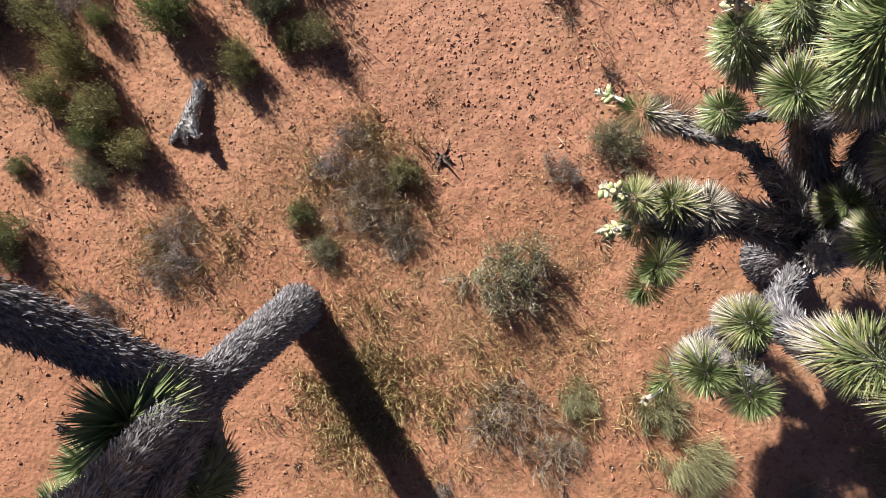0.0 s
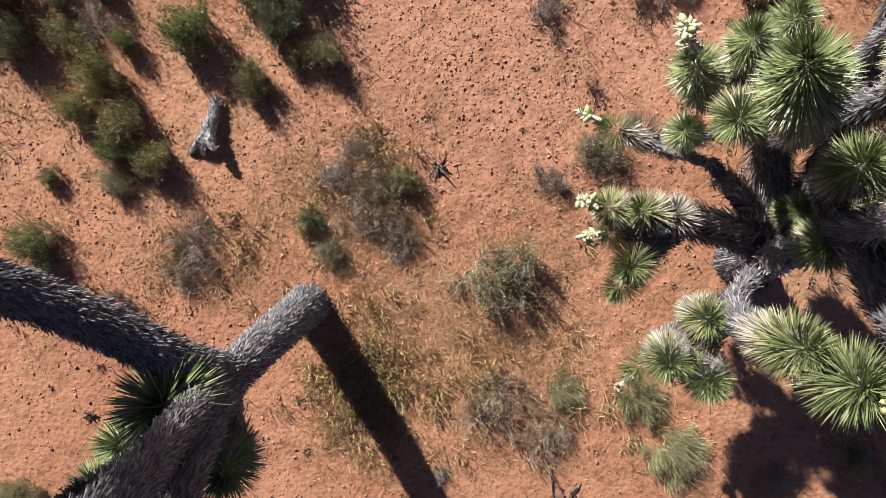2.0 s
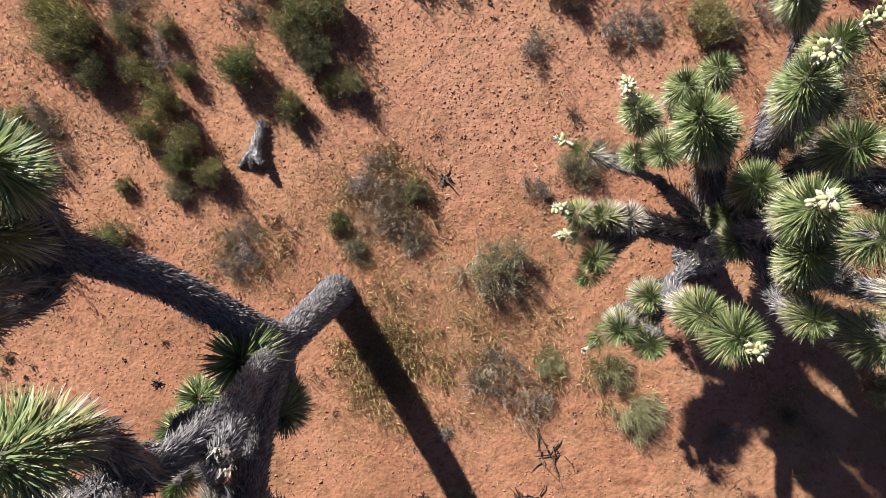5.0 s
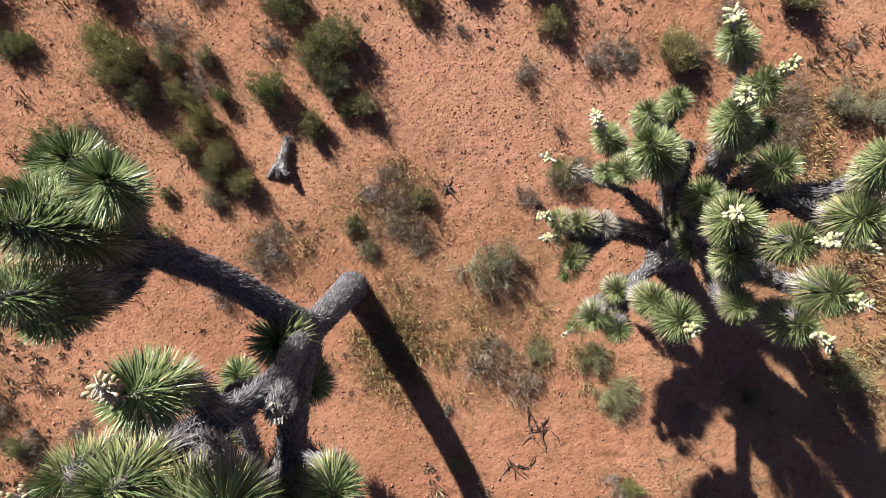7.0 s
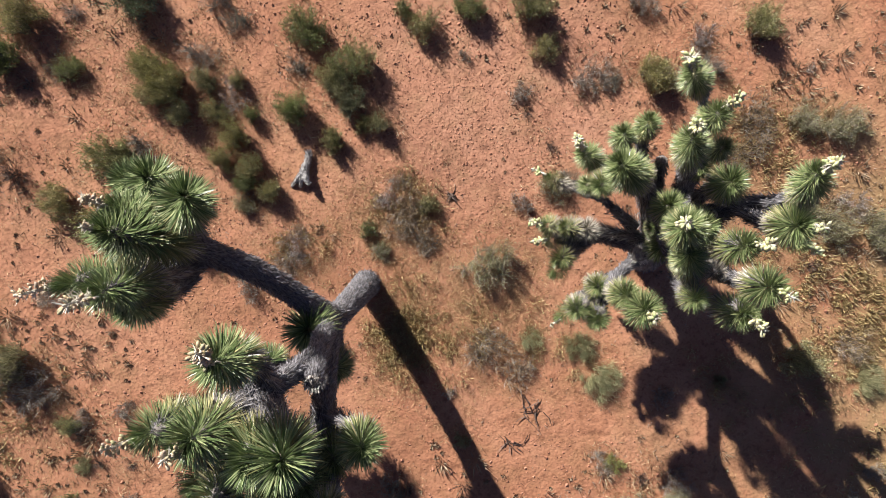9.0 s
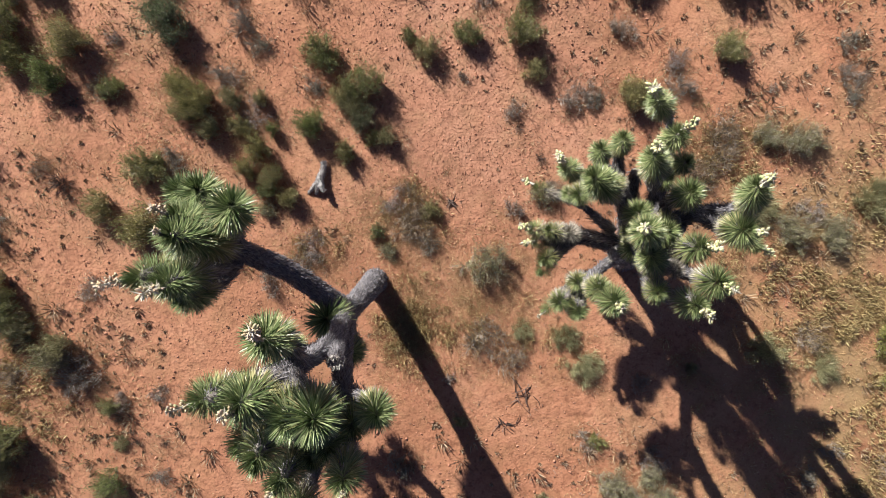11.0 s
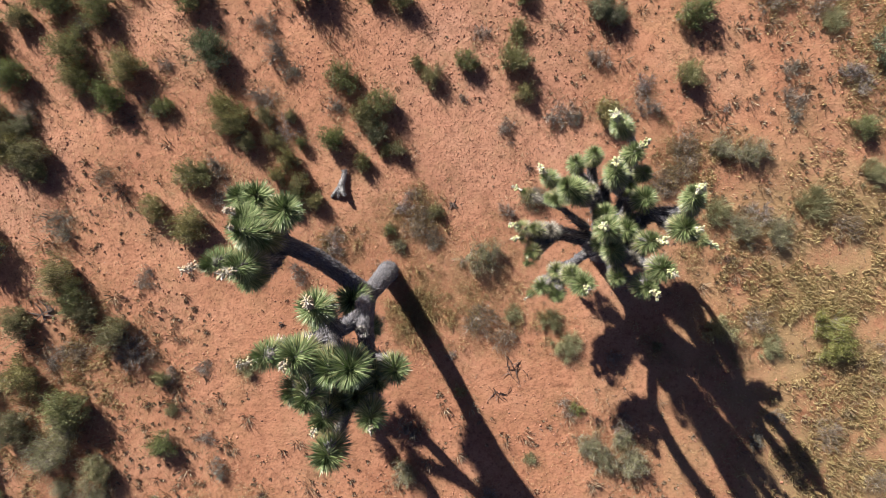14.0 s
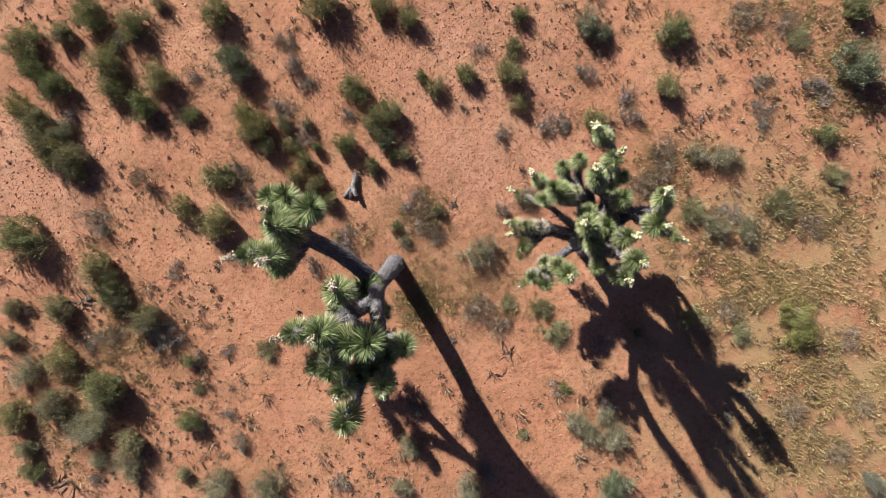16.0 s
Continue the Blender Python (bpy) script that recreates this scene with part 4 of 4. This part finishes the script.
plant("straw", -5.63, 2.58, 0.51)
plant("straw", -2.35, -0.13, 0.53)
plant("straw", -0.65, 0.31, 0.68)
plant("straw", 0.56, -1.36, 0.80)
plant("straw", 0.92, -1.71, 0.63)
plant("straw", 3.06, 2.49, 0.60)
plant("straw", 3.85, 1.30, 0.75)
plant("straw", 4.25, 1.56, 0.68)
plant("straw", 4.36, 1.99, 0.70)
plant("straw", 5.69, -1.29, 0.63)
plant("straw", 6.00, 4.70, 0.88)
plant("straw", 6.89, 4.63, 0.68)
plant("straw", 6.99, -3.43, 0.68)
plant("straw", 7.41, 0.42, 0.68)
plant("straw", 7.94, -4.23, 0.63)
plant("straw", 8.14, -1.90, 0.63)
plant("straw", 8.52, -3.24, 0.53)
plant("tuft", -5.25, -3.13, 0.37)
plant("tuft", -4.72, 1.37, 0.44)
plant("tuft", -3.85, -2.29, 0.56)
plant("tuft", -0.44, 0.60, 0.29)
plant("tuft", 0.17, -2.71, 0.32)
plant("tuft", 1.48, -3.98, 0.32)
plant("tuft", 1.84, -1.34, 0.61)
plant("tuft", 2.13, -1.80, 0.71)
plant("tuft", 3.84, -1.85, 0.29)
plant("mixed", 4.98, 1.88, 0.62)
plant("tuft", 4.91, 0.71, 0.73)
plant("tuft", 5.91, -1.81, 0.61)
plant("tuft", 6.76, 0.89, 0.90)
plant("tuft", 7.04, 4.30, 0.66)
plant("tuft", 7.83, 1.44, 0.68)
plant("dead", -8.68, -1.43, 0.71)
plant("dead", -5.10, -2.68, 0.33)
plant("dead", -4.97, -3.14, 0.46)
plant("dead", -4.51, -3.14, 0.38)
plant("dead", -3.60, -4.76, 0.43)
plant("dead", 1.05, 1.92, 0.43)
plant("dead", 1.33, 1.54, 0.46)
plant("dead", 1.79, 4.16, 0.25)
plant("dead", 2.76, -3.15, 0.46)
plant("dead", 5.84, -1.47, 0.35)
plant("dead", 5.17, -0.22, 0.45)
plant("dead", 7.70, -2.09, 0.71)
plant("dead", 8.16, 0.32, 0.30)
plant("lime", 2.34, -3.03, 0.33)
plant("lime", 7.08, -1.55, 1.05)

# ---- loose things on the sand ----


def stick_bundle(name, label, category, x, y, reach, count, seed, mat, flat=0.25, thick=0.008):
    """Fallen twigs that lie across one another."""
    rng = np.random.default_rng(seed)
    az = rng.uniform(0, 2 * math.pi, count)
    length = reach * rng.uniform(0.35, 1.0, count)
    z = float(ground_z(x, y))
    p0 = np.stack([rng.normal(0, reach * 0.22, count), rng.normal(0, reach * 0.16, count), rng.uniform(0.005, 0.03, count)], 1)
    p1 = p0 + np.stack([np.cos(az) * length * 0.5, np.sin(az) * length * 0.5, rng.uniform(0, flat, count) * length * 0.5], 1)
    p2 = p1 + np.stack([np.cos(az + rng.normal(0, 0.5, count)) * length * 0.5, np.sin(az + rng.normal(0, 0.5, count)) * length * 0.5, rng.normal(0, flat * 0.3, count) * length], 1)
    p1[:, 2], p2[:, 2] = np.maximum(p1[:, 2], 0.006), np.maximum(p2[:, 2], 0.006)
    v, f = prisms(np.concatenate([p0, p1]), np.concatenate([p1, p2]), np.concatenate([np.full(count, thick), np.full(count, thick * 0.75)]), np.concatenate([np.full(count, thick * 0.75), np.full(count, thick * 0.3)]))
    ob = new(name, mesh_of(name, v, f, [mat]))
    ob.location = (x, y, z - 0.004)
    return tagged(ob, label, category)


stick_bundle("dead_plant", "small black withered plant sprawled on bare red sand", "dead plant", 0.00, 0.78, 0.12, 16, 401, TWIG_DARK, 0.9, 0.014)
stick_bundle("dead_branch", "dark bare fallen twigs on red sand", "dead branch", 1.15, -2.30, 0.32, 15, 402, TWIG_DARK)
stick_bundle("dead_branch", "dark bare fallen twigs on red sand", "dead branch", 0.90, -2.78, 0.24, 13, 403, TWIG_DARK)
stick_bundle("dead_branch", "dark forked dead branch on red sand", "dead branch", -7.56, -1.35, 0.42, 9, 404, TWIG_DARK, 0.2, 0.020)
stick_bundle("dead_branch", "dark forked dead branch on red sand", "dead branch", -8.0, -5.1, 0.40, 8, 405, TWIG_DARK, 0.2, 0.017)
stick_bundle("dead_plant", "small dark withered plant on bare red sand", "dead plant", -3.22, -1.50, 0.09, 9, 406, TWIG_DARK, 0.6, 0.012)


stump = thing("dead_stump", (-2.10, 1.10, float(ground_z(-2.10, 1.10))), "weathered grey dead tree stump lying on red sand", "stump")
limb("log", stump, [(-2.05, 1.38, 0.04), (-2.06, 1.26, 0.06), (-2.10, 1.12, 0.09), (-2.10, 1.04, 0.11)], 0.032, 0.050, 0.055, 420, skin=PALE_WOOD)
limb("root_end", stump, [(-2.10, 1.12, 0.08), (-2.20, 1.00, 0.06), (-2.30, 0.89, 0.0)], 0.040, 0.016, 0.045, 421, skin=PALE_WOOD)
limb("root_end", stump, [(-2.09, 1.08, 0.11), (-2.06, 0.99, 0.14), (-2.02, 0.91, 0.15)], 0.044, 0.026, 0.045, 422, skin=PALE_WOOD)
limb("root_end", stump, [(-2.10, 1.06, 0.09), (-2.15, 0.96, 0.07), (-2.17, 0.88, 0.0)], 0.036, 0.016, 0.045, 423, skin=PALE_WOOD)

# ---- scattered stuff: grit, dry grass ----


def gravelly(x, y):
    """How stony the ground is: most of all in the wash between the shrubs."""
    return np.exp(-((x - 0.5) / 1.8) ** 2 - ((y - 2.6) / 2.4) ** 2) + np.exp(-((x + 8.8) / 1.4) ** 2 - ((y - 1.2) / 1.1) ** 2)


def outer(x, y):
    """True on the rougher ground away from the trees."""
    edge = 1.2 * value_noise(x, y, 0.9, 44)
    return (np.abs(x) > 4.6 + edge) | (np.abs(y) > 2.8 + edge)


def build_grit(name, label, n, small, large, mat, seed):
    rng = np.random.default_rng(seed)
    x, y = rng.uniform(-9.8, 9.6, n), rng.uniform(-6.4, 6.2, n)
    keep = (~outer(x, y) | (rng.uniform(0, 1, n) < 0.34)) & (rng.uniform(0, 1, n) < 0.22 + 1.2 * gravelly(x, y) + 0.8 * value_noise(x, y, 1.9, 9))
    x, y = x[keep], y[keep]
    n = len(x)
    r = np.minimum(small * (1 + rng.pareto(2.6, n)), large) * np.where(outer(x, y), 1.5, 1.0)
    corner = np.array([[1, 0, 0], [0, 1, 0], [-1, 0, 0], [0, -1, 0], [0, 0, 0.62]], float)
    jit = corner[None] * rng.uniform(0.6, 1.3, (n, 5, 1)) + rng.normal(0, 0.15, (n, 5, 3))
    a = rng.uniform(0, 6.283, n)
    ca, sa = np.cos(a)[:, None], np.sin(a)[:, None]
    vx, vy = jit[..., 0] * ca - jit[..., 1] * sa, jit[..., 0] * sa + jit[..., 1] * ca
    v = np.stack([vx, vy, jit[..., 2]], -1) * r[:, None, None]
    v += np.stack([x, y, ground_z(x, y) + r * 0.1], -1)[:, None]
    tri = np.array([[0, 1, 4], [1, 2, 4], [2, 3, 4], [3, 0, 4]])
    f = (np.arange(n)[:, None, None] * 5 + tri[None]).reshape(-1, 3)
    ob = new(name, mesh_of(name, v.reshape(-1, 3), f, [mat]))
    tagged(ob, label, "stones", kind="stuff")


STRAWS = []


def straw_patch(x, y, wide, deep, count):
    STRAWS.append((x, y, wide, deep, count))


straw_patch(-2.3, -0.1, 0.7, 0.5, 2600)
straw_patch(-0.75, 0.55, 0.6, 0.7, 4600)
straw_patch(-0.4, -0.1, 0.8, 0.6, 3600)
straw_patch(-0.75, -1.3, 0.5, 0.7, 7000)
straw_patch(0.55, -1.2, 0.9, 0.6, 3600)
straw_patch(0.3, -0.8, 0.9, 0.4, 3600)
straw_patch(0.9, 0.2, 0.6, 0.6, 1900)
straw_patch(1.2, -0.5, 0.6, 0.5, 1500)
straw_patch(0.0, -2.0, 0.8, 0.6, 900)
straw_patch(-1.6, 0.5, 0.9, 0.5, 2800)
straw_patch(4.6, 1.5, 1.2, 0.8, 3200)
straw_patch(6.0, -1.2, 1.8, 1.2, 9500)
straw_patch(7.6, -2.2, 1.7, 1.8, 9500)
straw_patch(5.6, -3.8, 1.6, 1.2, 3600)
straw_patch(7.5, -4.4, 1.5, 1.0, 3800)
straw_patch(7.6, 0.6, 1.4, 1.3, 3800)
straw_patch(8.3, 3.8, 1.2, 1.4, 6000)
straw_patch(6.6, 4.6, 1.0, 0.7, 2400)
straw_patch(4.6, -0.6, 0.8, 0.6, 2000)
straw_patch(-6.8, -2.6, 1.2, 1.4, 11000)
straw_patch(-7.3, 0.6, 1.0, 1.4, 4800)
straw_patch(-6.8, 3.8, 1.6, 1.2, 6500)
straw_patch(-5.2, 2.6, 1.2, 0.9, 3500)
straw_patch(-3.4, 1.8, 0.8, 0.7, 1800)
straw_patch(-4.6, -4.6, 1.5, 0.7, 2000)
straw_patch(-4.2, 2.2, 1.2, 0.9, 3600)
straw_patch(-8.0, -3.8, 1.1, 1.1, 8000)
straw_patch(-5.6, -2.0, 1.0, 1.0, 3500)
straw_patch(3.0, -3.6, 0.9, 0.8, 1400)
straw_patch(1.6, -4.4, 1.2, 0.7, 900)


FIELDS = []


def grass_field(x, y, wide, deep, count):
    FIELDS.append((x, y, wide, deep, count))


grass_field(6.4, -1.2, 1.6, 1.1, 18598)
grass_field(7.8, -2.0, 1.5, 1.9, 22730)
grass_field(7.4, -4.2, 1.7, 1.2, 14464)
grass_field(8.3, 3.6, 1.1, 1.7, 18598)
grass_field(6.6, 4.8, 1.0, 0.6, 5164)
grass_field(7.8, 0.8, 1.5, 1.3, 10332)
grass_field(4.4, 1.5, 0.8, 0.6, 3836)
grass_field(5.2, -0.3, 1.0, 0.8, 4427)
grass_field(-7.0, -2.7, 1.0, 1.3, 9360)
grass_field(-6.9, 4.0, 1.5, 1.0, 2732)
grass_field(-8.0, -4.0, 1.0, 1.0, 5040)
grass_field(-0.7, -1.25, 0.45, 0.6, 4608)
grass_field(0.5, -1.2, 0.8, 0.5, 2914)
grass_field(-2.3, -0.05, 0.5, 0.4, 1359)
grass_field(-0.6, 0.6, 0.4, 0.5, 1748)
grass_field(3.9, -1.9, 0.3, 0.9, 655)


def build_field():
    """Tussocks of dry grass, thick to the east."""
    rng = np.random.default_rng(530)
    xs, ys = [], []
    for x, y, wide, deep, count in FIELDS:
        clumps = max(6, count // 45)
        cx, cy = rng.normal(x, wide * 0.6, clumps), rng.normal(y, deep * 0.6, clumps)
        own = rng.integers(0, clumps, count)
        xs.append(cx[own] + rng.normal(0, 0.062, count))
        ys.append(cy[own] + rng.normal(0, 0.062, count))
    x, y = np.concatenate(xs), np.concatenate(ys)
    keep = (value_noise(x, y, 0.75, 12) + 0.5 * value_noise(x, y, 0.25, 13) > -0.12) & (~outer(x, y) | (rng.uniform(0, 1, len(x)) < 0.45))
    x, y = x[keep], y[keep]
    n = len(x)
    az = rng.uniform(0, 2 * math.pi, n)
    way = np.stack([np.cos(az), np.sin(az), rng.uniform(0.4, 2.6, n)], 1)
    foot = np.stack([x, y, ground_z(x, y) - 0.003], 1)
    v, f = slips(foot, way, rng.uniform(0.05, 0.14, n), rng.uniform(0.005, 0.010, n) * np.where(outer(x, y), 1.8, 1.0), rng.normal(0, 1, (n, 3)) + np.array([0, 0, 1.0]))
    ob = new("tussock_grass", mesh_of("tussock_grass", v, f, [FIELD]))
    tagged(ob, "olive and straw-coloured dry tussock grass", "dry grass", kind="stuff")


def build_straw():
    rng = np.random.default_rng(510)
    xs, ys = [], []
    for x, y, wide, deep, count in STRAWS:
        count = int(count * 1.5)
        clumps = max(6, count // 22)
        cx, cy = rng.normal(x, wide * 0.62, clumps), rng.normal(y, deep * 0.62, clumps)
        own = rng.integers(0, clumps, count)
        xs.append(cx[own] + rng.normal(0, 0.05, count))
        ys.append(cy[own] + rng.normal(0, 0.05, count))
    x, y = np.concatenate(xs), np.concatenate(ys)
    keep = ~outer(x, y) | (rng.uniform(0, 1, len(x)) < 0.42)
    x, y = x[keep], y[keep]
    n = len(x)
    az = rng.uniform(0, 2 * math.pi, n)
    way = np.stack([np.cos(az), np.sin(az), rng.uniform(0.05, 0.9, n)], 1)
    foot = np.stack([x, y, ground_z(x, y) - 0.003], 1)
    v, f = slips(foot, way, rng.uniform(0.02, 0.085, n), rng.uniform(0.0022, 0.0044, n) * np.where(outer(x, y), 2.0, 1.0), rng.normal(0, 1, (n, 3)) + np.array([0, 0, 1.0]))
    ob = new("dry_grass", mesh_of("dry_grass", v, f, [STRAW]))
    tagged(ob, "short dry straw-coloured grass strewn over red sand", "dry grass", kind="stuff")


def build_litter():
    """Bits of dead twig and leaf, thickest under the shrubs."""
    rng = np.random.default_rng(520)
    px, py, ps = np.array(PLANTED).T
    own = rng.choice(len(px), 13000, p=ps ** 2 / np.sum(ps ** 2))
    x = np.concatenate([px[own] + rng.normal(0, 0.42, 13000) * ps[own] + 0.05, rng.uniform(-9.6, 9.6, 4500)])
    y = np.concatenate([py[own] + rng.normal(0, 0.42, 13000) * ps[own] - 0.05, rng.uniform(-6.2, 6.2, 4500)])
    n = len(x)
    az = rng.uniform(0, 2 * math.pi, n)
    way = np.stack([np.cos(az), np.sin(az), rng.uniform(-0.05, 0.25, n)], 1)
    foot = np.stack([x, y, ground_z(x, y) + 0.004], 1)
    v, f = blades(foot, way, rng.uniform(0.010, 0.042, n), rng.uniform(0.003, 0.009, n), rng.normal(0, 0.6, (n, 3)) + np.array([0, 0, 1.0]), 0.05)
    ob = new("plant_litter", mesh_of("plant_litter", v, f, [LITTER]))
    tagged(ob, "brown scraps of dead twigs and leaves on sand", "plant litter", kind="stuff")


def build_debris():
    """Dark broken twigs lying about singly and in small drifts."""
    rng = np.random.default_rng(540)
    spots = 1500
    cx, cy = rng.uniform(-9.6, 9.6, spots), rng.uniform(-6.2, 6.2, spots)
    thick = (0.5 + 1.5 * value_noise(cx, cy, 2.4, 21)) * np.where(np.hypot((cx - 0.6) / 3.4, (cy + 0.4) / 2.2) < 1, 0.25, 1.0) * (1 - 0.85 * np.clip(gravelly(cx, cy), 0, 1))
    own = rng.choice(spots, 3800, p=np.clip(thick, 0.05, 1) / np.clip(thick, 0.05, 1).sum())
    x, y = cx[own] + rng.normal(0, 0.10, 3800), cy[own] + rng.normal(0, 0.10, 3800)
    az = rng.uniform(0, 2 * math.pi, 3800)
    reach = rng.uniform(0.015, 0.055, 3800)
    stand = np.where(rng.uniform(0, 1, 3800) < 0.45, rng.uniform(0.02, 0.07, 3800), rng.uniform(0.004, 0.03, 3800))
    p0 = np.stack([x, y, ground_z(x, y) + 0.006], 1)
    q = np.stack([x + np.cos(az) * reach, y + np.sin(az) * reach], 1)
    p1 = np.stack([q[:, 0], q[:, 1], ground_z(q[:, 0], q[:, 1]) + stand], 1)
    v, f = prisms(p0, p1, rng.uniform(0.003, 0.006, 3800), rng.uniform(0.0015, 0.003, 3800))
    ob = new("fallen_twigs", mesh_of("fallen_twigs", v, f, [LITTER]))
    tagged(ob, "short brown dead stems and twigs on red sand", "twigs", kind="stuff")


def stony(x, y):
    return np.exp(-((x - 0.6) / 2.8) ** 2 - ((y + 1.6) / 1.9) ** 2)


def build_weeds():
    """Hand-high dead weeds, singly and in drifts, thin on the bare sand between the trees."""
    rng = np.random.default_rng(560)
    spots = 5000
    cx, cy = rng.uniform(-9.7, 9.7, spots), rng.uniform(-6.2, 6.2, spots)
    wild = 0.42 + 1.5 * value_noise(cx, cy, 1.7, 31) + 0.8 * value_noise(cx, cy, 0.6, 32) - 0.75 * stony(cx, cy) - 0.65 * gravelly(cx, cy)
    keep = rng.uniform(0, 1, spots) < np.clip(wild, 0.03, 1)
    cx, cy = cx[keep], cy[keep]
    size = np.minimum(0.022 * (1 + rng.pareto(1.6, len(cx))), 0.15)
    each = 34
    own = np.repeat(np.arange(len(cx)), each)
    n = len(own)
    az = rng.uniform(0, 2 * math.pi, n)
    far = size[own] * rng.uniform(0, 0.7, n)
    x, y = cx[own] + np.cos(az) * far, cy[own] + np.sin(az) * far
    way = np.stack([np.cos(az) * 0.7, np.sin(az) * 0.7, rng.uniform(0.4, 1.8, n)], 1)
    foot = np.stack([x, y, ground_z(x, y) - 0.004], 1)
    v, f = slips(foot, way, size[own] * rng.uniform(0.5, 1.4, n), rng.uniform(0.005, 0.011, n) * np.where(outer(x, y), 1.6, 1.0), rng.normal(0, 1, (n, 3)) + np.array([0, 0, 0.6]))
    ob = new("dead_weeds", mesh_of("dead_weeds", v, f, [WEED]))
    tagged(ob, "small brown and grey dead weeds on red sand", "weeds", kind="stuff")


def build_undergrowth():
    """Low grey and straw-coloured dry growth round the feet of the shrubs."""
    rng = np.random.default_rng(550)
    px, py, ps = np.array(PLANTED).T
    n = 42000
    own = rng.choice(len(px), n, p=ps ** 1.6 / np.sum(ps ** 1.6))
    clump = rng.integers(0, 7, n)
    a = own * 1.7 + clump * 0.9 + 0.5 * np.sin(own * 3.1 + clump * 5.0)
    far = ps[own] * (0.30 + 0.32 * np.mod(clump * 0.618 + own * 0.37, 1.0))
    x = px[own] + np.cos(a) * far + rng.normal(0, 0.085, n) * (0.5 + ps[own])
    y = py[own] + np.sin(a) * far + rng.normal(0, 0.085, n) * (0.5 + ps[own])
    keep = (np.hypot(x / 3.4, y / 2.4) > 1) | (rng.uniform(0, 1, n) < 0.4)
    x, y = x[keep], y[keep]
    n = len(x)
    az = rng.uniform(0, 2 * math.pi, n)
    way = np.stack([np.cos(az), np.sin(az), rng.uniform(0.2, 1.8, n)], 1)
    foot = np.stack([x, y, ground_z(x, y) - 0.003], 1)
    v, f = slips(foot, way, rng.uniform(0.04, 0.15, n), rng.uniform(0.004, 0.009, n), rng.normal(0, 1, (n, 3)) + np.array([0, 0, 1.0]))
    ob = new("dry_undergrowth", mesh_of("dry_undergrowth", v, f, [UNDER]))
    tagged(ob, "low grey and straw-coloured dry growth among shrubs", "undergrowth", kind="stuff")


UNDER = leafy("dry_grey_growth", (0.13, 0.085, 0.045), (0.27, 0.195, 0.105), (0.43, 0.34, 0.21), 0.8, 1.1)
WEED = leafy("brown_dead_weed", (0.09, 0.058, 0.038), (0.20, 0.140, 0.092), (0.36, 0.285, 0.19), 0.85, 1.5)
CRUMB = leafy("dark_brown_crumb", (0.19, 0.092, 0.058), (0.26, 0.126, 0.078), (0.33, 0.165, 0.105), 0.9, 12.0)
LITTER = leafy("brown_litter", (0.07, 0.043, 0.031), (0.15, 0.10, 0.075), (0.30, 0.235, 0.19), 0.85)
build_grit("grit", "red-brown grit and small stones scattered on sand", 125000, 0.0075, 0.021, STONE, 500)
build_grit("dark_pebbles", "scattered dark brown pebbles and crumbs on sand", 9500, 0.007, 0.018, CRUMB, 505)
build_straw()
build_field()
build_litter()
build_debris()
build_weeds()
build_undergrowth()
